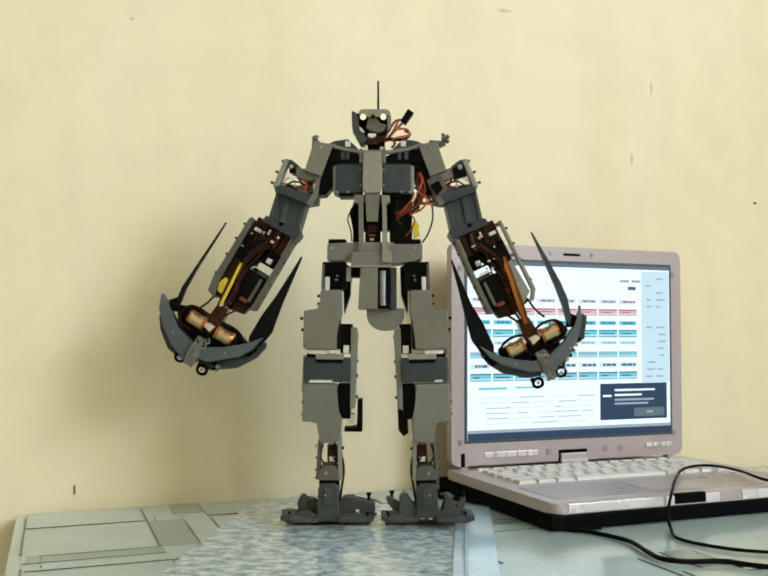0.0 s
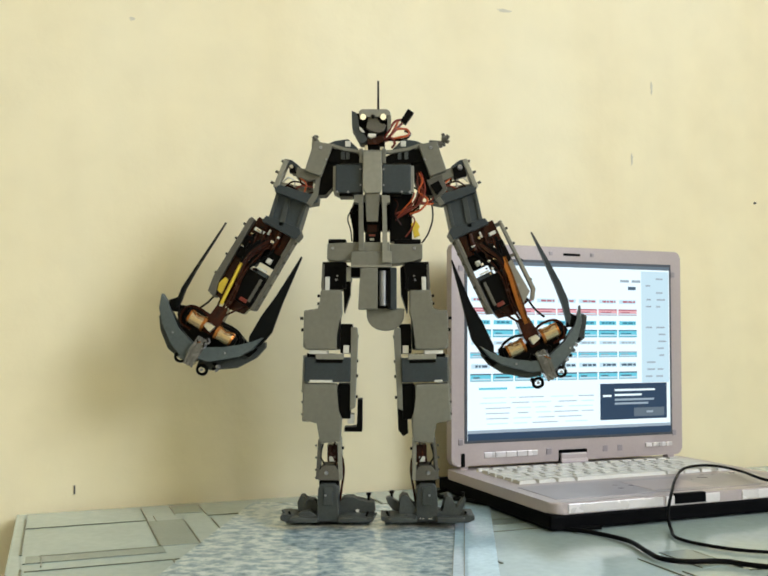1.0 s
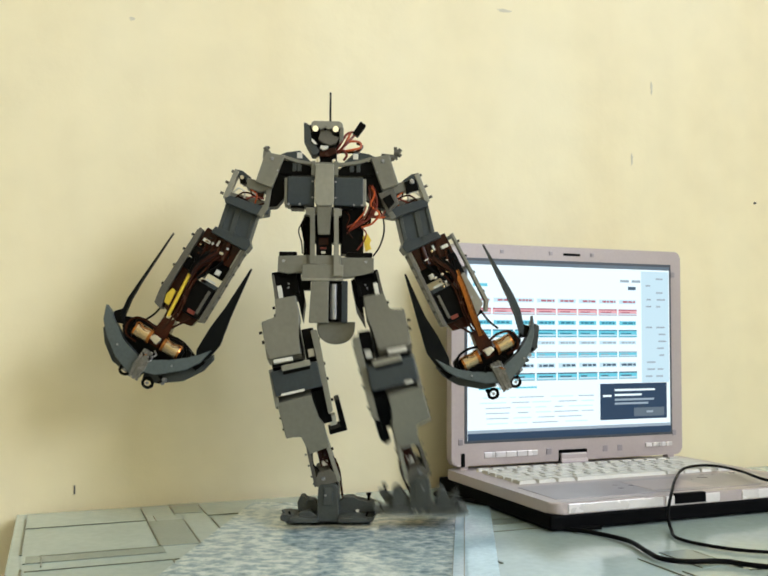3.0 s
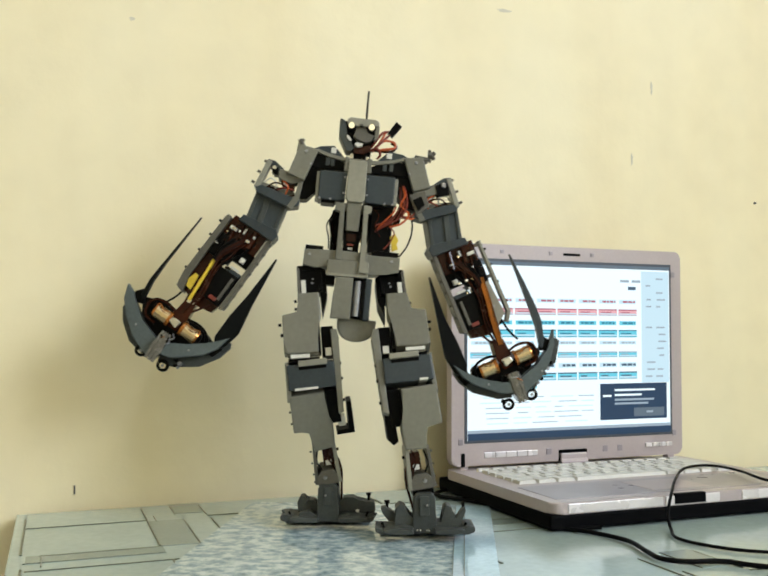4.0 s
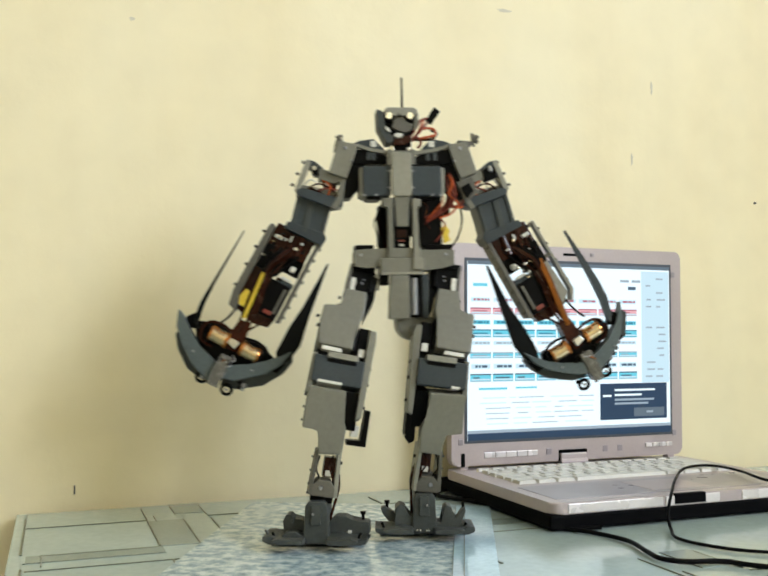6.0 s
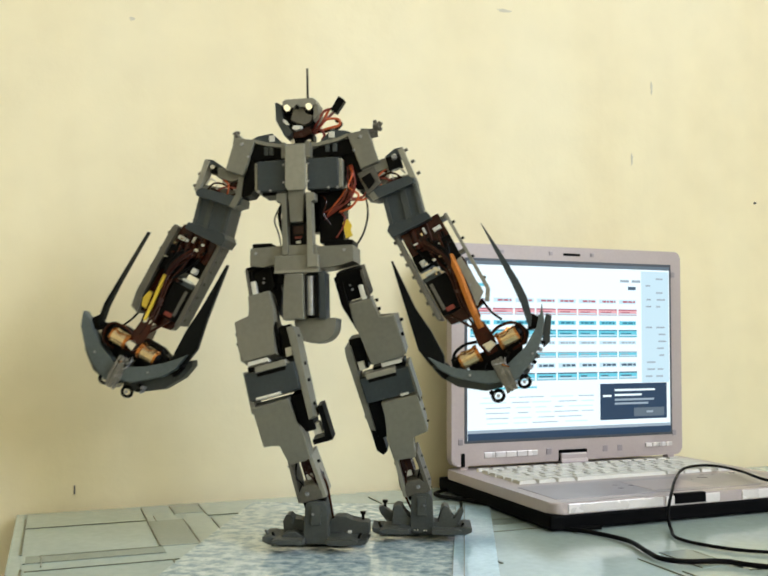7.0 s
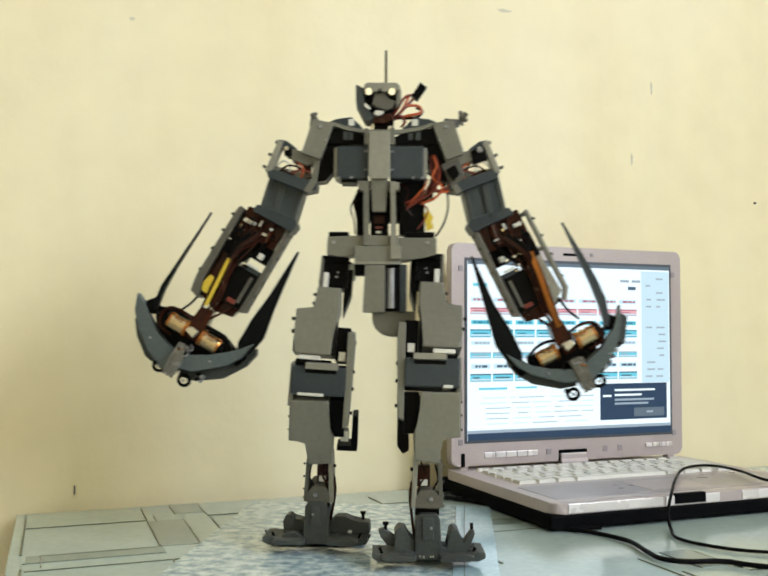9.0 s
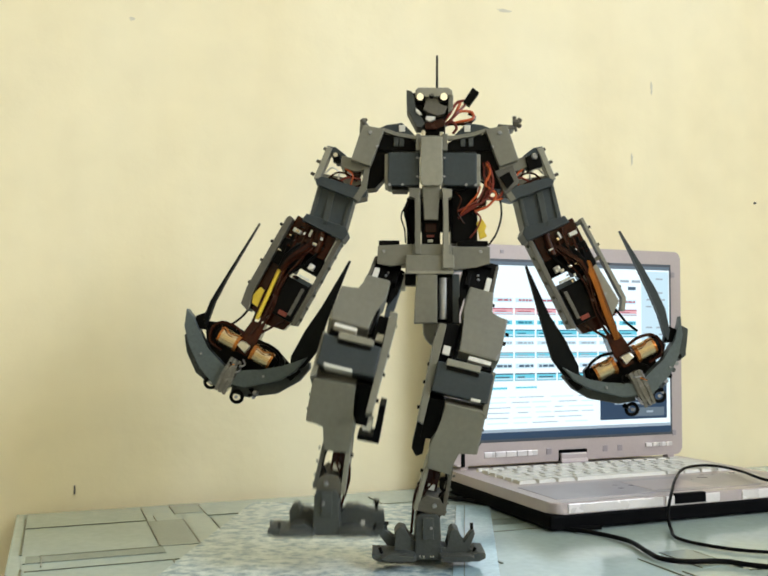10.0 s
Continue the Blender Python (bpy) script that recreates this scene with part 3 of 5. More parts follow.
def build_torso():
    # chest
    stern = T().plate([(741, 306), (779, 306), (780, 384), (776, 392), (745, 392), (740, 384)], -56, -44, 2).ready("breastplate", GREY_PALE, ROBOT, "pale grey breastplate strip")
    T().plate([(744, 391), (776, 391), (772, 452), (748, 452)], -50, -42, 2).ready("belly_plate", GREY, ROBOT)
    T().box(728, 745, 396, 410, -42, -28, 1.2).box(776, 791, 398, 414, -42, -28, 1.2).ready("waist_lug", GREY, ROBOT)
    for w in (690, 712, 820, 836):
        T().rod((w, -44, 398), (w, -48, 398), 2.4, seg=8).ready("pod_screw", DULL_STEEL, ROBOT)
    T().box(733, 741, 300, 330, -52, -30).box(779, 788, 300, 330, -52, -30).ready("collar_lug", GREY, ROBOT)
    for w in (737, 783):
        for h in (338, 352, 384):
            screw(stern, T(), w, h, -47, 2.6)
    for w0, w1, cap in ((684, 740, (679, 687)), (780, 840, (838, 846))):
        c = T().box(w0, w1, 333, 392, -46, 20, 3).ready("chest_pod", SLATE, ROBOT, "blue-grey chest pod")
        T().box(*cap, 336, 390, -42, 18, 1.5).ready("end_cap", GREY_PALE, c)
        T().box(min(w0, w1) + 8, max(w0, w1) - 20, 393, 399, -38, 10, 1).ready("pod_lip", BLACK, c)
    T().plate([(664, 300), (715, 302), (735, 318), (790, 318), (815, 302), (870, 300), (866, 330), (668, 330)], -28, 26, 2).ready("collar", BLACK, ROBOT, "black servo collar under the shoulders")
    for w in (695, 705, 812, 826):
        T().box(w, w + 8, 306, 322, -31, -27, 0.8).ready("collar_slot", FOOT, ROBOT)
    T().plate([(676, 289), (700, 298), (733, 303), (800, 303), (835, 298), (856, 289), (859, 295), (835, 304), (800, 310), (733, 310), (700, 304), (673, 295)], -34, -22, 1).ready("collar_edge", GREY, ROBOT)
    T().box(738, 812, 396, 470, 8, 40, 2).ready("back_plate", BLACK, ROBOT)
    # abdomen
    T().plate([(722, 396), (741, 396), (742, 470), (743, 512), (732, 512), (733, 413), (722, 412)], -50, -28).ready("waist_bar", GREY, ROBOT)
    T().plate([(779, 396), (796, 398), (796, 412), (788, 413), (790, 512), (800, 514), (800, 536), (780, 536), (781, 440)], -56, -30).ready("waist_bar", GREY_PALE, ROBOT)
    T().box(745, 777, 452, 500, -34, 6, 2).ready("waist_servo", BLACK, ROBOT)
    T().box(750, 770, 458, 474, -36, -33, 1).ready("servo_horn", BROWN, ROBOT)
    # white bit in place of wall light coming through the waist
    T().box(755, 764, 486, 491, -37, -33, 0.8).ready("white_gap_bit", WHITE, ROBOT)
    T().box(753, 766, 478, 482, -37, -33, 0.8).ready("servo_lead", RED, ROBOT)
    T().box(748, 774, 405, 452, -30, 10, 2).ready("waist_servo", BLACK, ROBOT)
    T().box(796, 842, 388, 492, -22, 30, 3).ready("battery", BLACK, ROBOT, "black battery pack with a yellow sticker")
    T().plate([(840, 456), (850, 449), (858, 462), (853, 470), (859, 480), (846, 486)], -24, -18).ready("sticker", YELLOW, ROBOT, "crumpled yellow sticker")
    for pts, r, mat in (([(728, -6, 404), (718, -16, 428), (710, -14, 448), (716, -10, 470), (718, 0, 492)], 1.8, BLACK),
                        ([(740, -6, 412), (728, -20, 430), (716, -14, 442)], 1.4, BLACK),
                        ([(846, 6, 380), (876, -6, 404), (884, -8, 440), (876, -6, 474), (862, 0, 496)], 2.3, BLACK),
                        ([(850, -20, 350), (862, -34, 372), (854, -36, 396), (872, -34, 412), (858, -30, 432), (836, -28, 440)], 2.6, ORANGE),
                        ([(856, -16, 352), (852, -30, 380), (866, -36, 400), (850, -34, 424), (822, -30, 438), (808, -24, 452)], 2.4, RED),
                        ([(846, -18, 396), (840, -30, 412), (826, -30, 428), (812, -26, 446)], 2.2, ORANGE),
                        ([(862, -12, 360), (880, -24, 380), (886, -24, 400), (874, -28, 418), (846, -30, 420)], 2.2, RED),
                        ([(858, -12, 346), (868, -26, 366), (884, -22, 392), (904, -10, 398)], 1.8, BROWN),
                        ([(800, -24, 404), (812, -30, 420), (806, -30, 442), (818, -26, 462)], 2.0, BROWN),
                        ([(836, -26, 440), (846, -30, 452), (840, -28, 470), (828, -24, 486)], 1.9, RED)):
        T().tube(pts, r * 0.8).ready("wire", mat, ROBOT)
    for k in range(5):       # dark leads that hang behind the waist on the other side
        T().tube([(738 - k, -10 + 3 * k, 400), (724 - 2 * k, -16 + 2 * k, 424 + 3 * k), (719 + 2 * k, -12 + 3 * k, 452 + 4 * k), (730 + k, -4, 494)], 2.2).ready("wire", (BLACK, BROWN)[k % 2], ROBOT)
    T().box(720, 738, 412, 500, -2, 26, 2).ready("waist_servo", BLACK, ROBOT)
    rng = random.Random(11)
    for k in range(12):      # the loom of servo leads that hangs from the shoulder and bends in under the chest
        u, v, j = rng.uniform(-6, 6), rng.uniform(-8, 4), rng.uniform(-4, 4)
        run = [(852 + u * 0.6, -14, 344), (858 + u, -24 + v, 366 + j), (862 + u * 1.4, -30 + v, 392 - j), (856 + u, -32 + v, 412 + u)]
        if k % 3 == 0:
            run += [(872 + j, -28, 420 - u), (890, -16, 408 + j)]
        elif k % 3 == 1:
            run += [(840 + j, -30 + v, 430 + u * 0.8), (814 + 2 * j, -26, 446 + u)]
        else:
            run += [(850 + j, -30 + v, 426 + j), (838 + u, -26, 440 + j)]
        T().tube(run, 1.9).ready("wire", (ORANGE, RED, BROWN, RED, RED, BLACK)[k % 6], ROBOT)
    # pelvis
    T().box(728, 796, 494, 514, -46, 30, 2).ready("pelvis_block", GREY, ROBOT)
    p = T().plate([(716, 513), (800, 513), (800, 545), (716, 545)], -50, 26, 2).ready("pelvis_plate", GREY, ROBOT)
    T().box(716, 800, 541, 546, -52, -48, 0.8).ready("pelvis_lip", GREY_PALE, ROBOT)
    T().plate([(668, 497), (729, 494), (729, 528), (690, 533), (667, 529)], -40, 30, 1.6).ready("hip_bracket", GREY, ROBOT)
    T().plate([(796, 498), (863, 498), (863, 528), (840, 534), (796, 540)], -40, 30, 1.6).ready("hip_bracket", GREY, ROBOT)
    for w in (681, 845):
        screw(p, T(), w, 511, -39, 4.2)
    for w0, w1 in ((670, 706), (806, 860)):
        T().box(w0, w1, 488, 497, -30, 24, 1.5).ready("hip_servo", BLACK, ROBOT)
    T().plate([(736, 547), (771, 547), (771, 632), (731, 632), (733, 590)], -52, -20, 2).ready("front_guard", GREY, ROBOT)
    T().rod((782, -38, 556), (782, -38, 626), 7.5, seg=18).ready("steel_roller", DULL_STEEL, ROBOT, "dull steel cylinder")
    T().box(770, 800, 548, 632, -22, 4, 1.5).ready("guard_back", BLACK, ROBOT)
    T().box(790, 798, 552, 630, -46, -6, 1.5).ready("guard_rib", BLACK, ROBOT)
    T().box(797, 810, 546, 632, -42, -4, 1.5).ready("side_guard", SLATE, ROBOT)
    bowl = [(748 + 78 * (0.5 - 0.5 * math.cos(math.pi * i / 12)), 634 + 42 * math.sin(math.pi * i / 12) ** 0.7) for i in range(13)]
    T().plate([(748, 630), (826, 630)] + bowl[::-1], -30, 20, 2).ready("bottom_guard", GREY, ROBOT, "grey rounded guard under the pelvis")
    T().box(706, 718, 546, 575, -20, 10, 1).ready("hip_link", WHITE, ROBOT)
    T().box(716, 735, 546, 566, -26, 12, 1).ready("hip_link", BLACK, ROBOT)


def build_head():
    T().box(750, 786, 284, 308, -14, 16, 2).ready("neck", BLACK, ROBOT)
    T().box(744, 751, 292, 306, -16, 4, 1).box(776, 783, 296, 306, -24, -12, 1).ready("neck_bracket", STEEL, ROBOT)
    T().plate([(722, 226), (796, 224), (798, 250), (790, 266), (778, 282), (750, 284), (734, 268), (722, 248)], -16, 26, 3).ready("head", BLACK, ROBOT, "black head frame")
    T().plate([(732, 221), (738, 217), (790, 217), (797, 222), (798, 231), (770, 231), (760, 236), (750, 231), (732, 232)], -34, 18, 2.5).ready("brow_plate", GREY_PALE, ROBOT, "pale grey brow plate of the head")
    T().plate([(717, 221), (726, 224), (731, 234), (731, 252), (750, 280), (744, 288), (735, 288), (718, 256)], -30, 14, 1.5).ready("cheek_plate", FOOT, ROBOT, "dark angled cheek plate")
    T().plate([(791, 231), (799, 230), (799, 252), (790, 262)], -30, 14, 1.5).ready("cheek_plate", GREY, ROBOT)
    T().plate([(750, 234), (771, 234), (774, 248), (790, 250), (784, 264), (772, 268), (754, 262), (746, 256), (752, 246)], -28, -12, 2).ready("nose_plate", RAIL, ROBOT)
    # black disc gives the dark of a hole in the brow
    T().rod((761, -31, 241), (761, -34, 241), 4.2, seg=10).ready("brow_hole_shade", BLACK, ROBOT)
    for w in (741.5, 782.5):
        T().rod((w, -16, 241.5), (w, -29, 241.5), 9.5, seg=18).ready("eye_socket", BLACK, ROBOT)
        T().rod((w, -24, 241.5), (w, -35, 241.5), 6.6, 5.4, 18).ready("eye", EYE_GLOW, ROBOT, "glowing pale yellow eye")
    T().plate([(733, 254), (739, 258), (745, 266), (739, 266), (733, 260)], -33, -28, 0.8).ready("white_tooth", WHITE, ROBOT)
    T().plate([(752, 268), (768, 269), (766, 275), (757, 278), (750, 274)], -33, -14, 0.8).ready("white_tooth", WHITE, ROBOT)
    T().plate([(748, 279), (782, 272), (786, 284), (770, 292), (750, 292)], -24, -10, 1.5).ready("jaw", BROWN, ROBOT)
    T().rod((772, 6, 222), (772, 6, 157), 2.3, 1.9, 8).ready("antenna", BLACK, ROBOT, "thin black antenna")
    # plug and orange leads beside the head
    T().plate([(818, 241), (829, 249), (846, 225), (834, 216)], -9, 7, 1.5).ready("plug", BLACK, ROBOT, "black servo plug on orange leads")
    for pts, mat in (([(782, 0, 286), (798, -8, 274), (808, -6, 256), (814, -2, 242), (824, -1, 240)], ORANGE), ([(784, -4, 288), (804, -12, 268), (816, -4, 254), (826, -1, 242)], RED),
                     ([(786, 0, 284), (812, -10, 280), (834, -8, 274), (832, -6, 262), (812, -10, 262), (800, -8, 272)], ORANGE),
                     ([(780, 2, 280), (806, -8, 284), (828, -8, 282), (838, -4, 270), (826, -4, 264)], BROWN),
                     ([(778, -2, 288), (796, -12, 280), (806, -8, 290), (800, -4, 300)], RED), ([(782, -4, 282), (792, -10, 268), (806, -8, 246), (820, -2, 240)], RED)):
        T().tube(pts, 2.6).ready("lead", mat, ROBOT)


def build_shoulder(side):
    """side -1: as drawn; +1: mirrored about the middle line."""
    def D():
        return Draw(CX, CY, side)

    s = D().plate([(640, 284), (679, 291), (654, 358), (620, 346)], -36, -22, 2).ready("shoulder_plate", GREY, ROBOT, "grey slanted shoulder plate")
    screw(s, D(), 656, 306, -36, 4.5)
    screw(s, D(), 668, 330, -36, 3)
    if side < 0:
        D().plate([(636, 280), (646, 278), (652, 286), (640, 300), (634, 296)], -30, 24, 1.5).ready("shoulder_corner", GREY, ROBOT)
        D().rod((647, -28, 290), (641, -30, 281), 4, 5, seg=8).rod((640, -30, 287), (650, -30, 281), 3, seg=6).ready("shoulder_bolt", RAIL, ROBOT)
    D().plate([(664, 292), (682, 284), (710, 280), (718, 288), (728, 300), (736, 306), (733, 312), (716, 302), (690, 292), (672, 300)], -26, -8, 1.5).ready("shoulder_arch", SLATE, ROBOT)
    # solid white box painted as the bright wall seen through the arch
    D().box(704, 715, 284, 296, -28, -24, 1).ready("arch_gap_light", WHITE, ROBOT)
    D().plate([(674, 298), (700, 306), (684, 372), (664, 396), (640, 398), (642, 372), (656, 352)], -24, 22, 2).ready("shoulder_servo", BLACK, ROBOT, "black shoulder servo")
    D().plate([(604, 338), (618, 342), (640, 346), (650, 362), (630, 368), (602, 358)], -26, 18, 2).ready("shoulder_link", GREY, ROBOT)
    D().plate([(606, 352), (640, 360), (637, 380), (612, 374)], -16, 14, 1.5).ready("link_servo", AMBER, ROBOT, "dark amber servo case")
    D().plate([(578, 322), (588, 325), (564, 384), (555, 379)], -26, 4, 1.5).ready("side_rail", GREY_PALE, ROBOT)
    D().plate([(578, 321), (594, 324), (612, 338), (606, 346), (584, 334)], -24, 22, 1.2).ready("top_rail", SLATE, ROBOT)
    D().box(589, 601, 336, 350, -26, -10, 1.5).ready("servo_boss", BLACK, ROBOT)
    D().plate([(644, 352), (654, 356), (648, 400), (634, 420), (624, 414), (640, 392)], -28, -16, 1.5).ready("inner_rail", GREY, ROBOT)
    D().plate([(558, 378), (572, 376), (632, 396), (650, 398), (648, 412), (628, 416), (560, 390)], -26, 24, 1.5).ready("elbow_yoke", SLATE, ROBOT)
    if side > 0:      # this shoulder carries a strut with a cluster of nuts, and its servo stands out square
        D().plate([(656, 282), (630, 284), (626, 290), (648, 294)], -30, 8, 1.2).ready("shoulder_strut", RAIL, ROBOT)
        for w, h, w2, h2, r in ((632, 286, 622, 287, 7.5), (629, 284, 630, 275, 4), (623, 284, 619, 279, 5), (624, 289, 619, 293, 4.5), (628, 291, 627, 301, 2.8)):
            D().rod((w, -26, h), (w2, -28, h2), r, r * 0.85, 8).ready("shoulder_nut", RAIL, ROBOT)
        D().plate([(642, 296), (636, 297), (630, 322), (635, 324)], -28, -14, 1).ready("shoulder_strap", BLACK, ROBOT)
        D().plate([(609, 340), (584, 334), (578, 356), (603, 364)], -30, -8, 1.5).ready("servo_body", BLACK, ROBOT)
        D().rod((596, -30, 346), (596, -35, 346), 5.5, 4, 12).ready("servo_spline", DULL_STEEL, ROBOT)
        D().plate([(662, 366), (630, 354), (618, 386), (644, 408)], -30, -22, 1.5).ready("joint_bracket", RAIL, ROBOT)
        # black plate on the bracket draws the shade inside its opening
        D().plate([(654, 376), (637, 366), (628, 383), (640, 397)], -35, -32, 0.8).ready("joint_opening_shade", BLACK, ROBOT)
    # the white run stands in for whitish highlights among the wires
    for pts, mat in (([(578, -14, 372), (590, -20, 364), (602, -20, 372), (600, -16, 384)], WHITE), ([(582, -18, 384), (598, -26, 374), (616, -24, 376), (634, -20, 388)], BROWN),
                     ([(596, -16, 392), (616, -24, 382), (640, -18, 384)], RED), ([(588, -12, 380), (604, -24, 388), (622, -22, 398), (640, -18, 394)], BROWN),
                     ([(612, -20, 364), (626, -26, 378), (622, -20, 394)], ORANGE)):
        D().tube(pts, 1.7).ready("wire", mat, ROBOT)
    D().plate([(614, 366), (624, 369), (621, 375), (613, 372)], -20, -14, 0.8).ready("link_label", WHITE, ROBOT)
    D().plate([(586, 330), (600, 336), (604, 352), (594, 352)], -22, 8, 1.2).ready("servo_ear", BLACK, ROBOT)
    D().rod((622, -16, 366), (622, -20, 366), 5, seg=10).ready("servo_boss", BLACK, ROBOT)
    D().rod((596, -24, 343), (596, -29, 343), 4, seg=8).ready("servo_screw", STEEL, ROBOT)
    for w, h in ((572, 352), (562, 374), (584, 330)):
        D().rod((w - 4, -8, h), (w - 10, -8, h - 3), 3, seg=7).ready("rail_bolt", RAIL, ROBOT)


def arm_pose(side, pivot, lean):
    return Matrix.Translation(((pivot[0] - CX) * U, 22 * U, (CY - pivot[1]) * U)) @ Matrix.Rotation(radians(-lean * side), 4, "Y")


def build_arm(side, pivot, lean):
    """An arm hanging from the pivot; w is counted outwards from its axis, h down along it."""
    arm = holder("arm", ROBOT, arm_pose(side, pivot, lean))
    arm["label"] = "long grey arm ending in a two-bladed claw"

    def D():
        return Draw(0, 0, -side)

    # upper arm
    D().plate([(30, 24), (-34, 2), (-54, 86), (12, 100)], -32, 30, 3).ready("upper_arm", SLATE, arm, "blue-grey upper arm shell")
    D().plate([(8, 22), (-2, 18), (-22, 90), (-12, 94)], -36, -31, 1).ready("upper_arm_rib", FOOT, arm)
    D().plate([(28, 28), (22, 26), (4, 96), (10, 98)], -35, -30, 1).ready("upper_arm_rib", FOOT, arm)
    D().plate([(-26, 8), (-32, 6), (-52, 82), (-46, 84)], -35, -30, 1).ready("upper_arm_rib", FOOT, arm)
    D().plate([(33, 14), (-38, -8), (-41, 4), (30, 26)], -35, 33, 1.5).ready("upper_arm_flange", GREY, arm)
    D().plate([(20, 88), (22, 102), (-58, 100), (-60, 84), (-52, 76)], -36, 32, 1.5).ready("elbow_flange", SLATE, arm)
    # forearm: two rails with servos between them
    if side < 0:
        D().plate([(37, 106), (46, 104), (49, 112), (51, 250), (46, 280), (28, 286), (32, 268), (38, 250), (38, 120)], -26, 20, 1.5).ready("forearm_rail", RAIL, arm, "grey forearm rail")
    else:
        D().plate([(44, 104), (50, 104), (53, 262), (40, 282), (34, 278), (47, 260), (45, 118)], -22, -2, 1.2).ready("forearm_rail", GREY_PALE, arm, "slim pale grey forearm rail")
        for h in (106, 176):
            D().box(35, 47, h, h + 7, -20, 4, 1).ready("rail_bridge", RAIL, arm)
    D().plate([(-56, 92), (-48, 92), (-48, 272), (-57, 268)], -26, 24, 1.5).ready("forearm_rail", RAIL, arm, "grey forearm rail")
    for h in (104, 128, 150, 176, 204, 230, 252):
        D().box(-61, -57, h, h + 6, -18, -8, 1).ready("rail_tooth", RAIL, arm)
    for h in (124, 158, 196, 240):
        D().rod((50, -12, h), (56, -12, h), 2.6, seg=8).ready("rail_pin", BLACK, arm)
    D().plate([(-46, 264), (10, 254), (34, 278), (-8, 292), (-40, 286)], -8, 20, 1.5).ready("wrist_plate", AMBER, arm)
    D().box(-44, 36, 96, 146, -14, 22, 3).ready("elbow_servo", AMBER, arm, "dark amber servo case")
    D().rod((-20, -16, 100), (-26, -20, 140), 7, seg=12).ready("gear_shaft", AMBER, arm)
    D().box(-10, 36, 140, 190, -20, 18, 3).ready("elbow_gearbox", BLACK, arm)
    D().box(-46, -8, 144, 176, -8, 18, 3).ready("elbow_gearbox", BLACK, arm)
    D().box(-45, -2, 198, 268, -22, 20, 3).ready("forearm_servo", BLACK, arm, "black forearm servo")
    D().box(-40, -34, 206, 258, -24, -21, 0.6).ready("servo_edge", RAIL, arm)
    D().box(-34, -18, 256, 264, -24, -21, 0.8).ready("servo_label", RED, arm)
    D().box(-2, 38, 186, 262, -6, 20, 2).ready("forearm_servo", AMBER, arm, "dark amber servo case")
    if side < 0:
        D().plate([(14, 242), (30, 238), (35, 256), (30, 270), (18, 272)], -22, -14, 1).ready("sticker", YELLOW, arm, "crumpled yellow sticker")
    else:
        D().plate([(4, 196), (34, 186), (40, 262), (14, 282)], -20, -12, 1).ready("servo_cover", GREY_PALE, arm, "pale grey servo cover")
        screw(arm, D(), 24, 240, -20, 3.4)
    # white boxes imitate the bright wall showing between the forearm servos
    for w0, w1, h0, h1 in ((14, 29, 118, 125), (-3, 1, 108, 120), (-36, -26, 160, 171), (-38, -18, 186, 190)):
        D().box(w0, w1, h0, h1, -24, -12, 1.2).ready("white_gap_bit", WHITE, arm)
    D().box(-46, -12, 191, 199, -22, 12, 1.2).ready("servo_ear", SLATE, arm)
    (D().tube([(18, -27, 176), (15, -29, 220), (8, -29, 268), (4, -28, 318)], 7.2) if side > 0 else D().rod((16, -26, 186), (8, -26, 290), 3.6, seg=12)).ready("push_rod", YELLOW if side < 0 else COPPER, arm, "yellow push rod" if side < 0 else "copper-coloured push rod")
    for pts, mat, r in (([(8, -18, 104), (2, -26, 150), (8, -28, 200), (-2, -28, 260), (3, -28, 318)], BROWN, 3.0), ([(-4, -18, 108), (-10, -24, 154), (0, -26, 210), (-8, -26, 270), (-2, -24, 322)], BROWN, 2.6),
                        ([(22, -14, 112), (14, -24, 160), (20, -22, 220), (12, -24, 300)], BROWN, 2.6), ([(-20, -16, 104), (-16, -24, 140), (2, -26, 170), (10, -26, 190)], BROWN, 2.2),
                        ([(-30, -14, 120), (-26, -22, 150), (-14, -26, 176), (-2, -26, 196)], BLACK, 3.0), ([(26, -14, 130), (20, -22, 168), (4, -26, 186)], BLACK, 3.0),
                        ([(-34, -14, 270), (-20, -22, 292), (-6, -24, 314)], BROWN, 2.4), ([(30, -10, 272), (34, -18, 300), (44, -20, 322)], BLACK, 2.2)):
        D().tube(pts, r).ready("wire", mat, arm)
    rng = random.Random(5 if side < 0 else 8)
    for k in range(16):      # brass, white and steel bits stand in for glints; the others are plug ends
        w, h = rng.uniform(-36, 32), rng.uniform(106, 196)
        D().box(w, w + rng.uniform(3, 8), h, h + rng.uniform(2, 6), -30, -24, 1).ready(*(("solder", BRASS), ("plug", WHITE), ("screw_head", STEEL), ("plug", BROWN), ("plug", BLACK))[k % 5], arm)
    for k in range(6):       # a thick dark bunch of leads
        u = rng.uniform(-8, 8)
        D().tube([(u - 6, -20, 130), (u + 4, -30, 152), (u * 0.6 + 12, -32, 172), (14 + u * 0.3, -30, 196)], 3.2).ready("wire", BLACK if k % 2 else BROWN, arm)
    # wrist with two small motors; one forearm is a little longer
    reach, gap = (-12, 9) if side > 0 else (0, 3)

    def H():
        return Draw(0, reach, -side)

    H().plate([(-10, 292), (14, 296), (18, 330), (12, 356), (-8, 356), (-14, 330)], -28, 6, 2).ready("wrist_block", AMBER, arm)
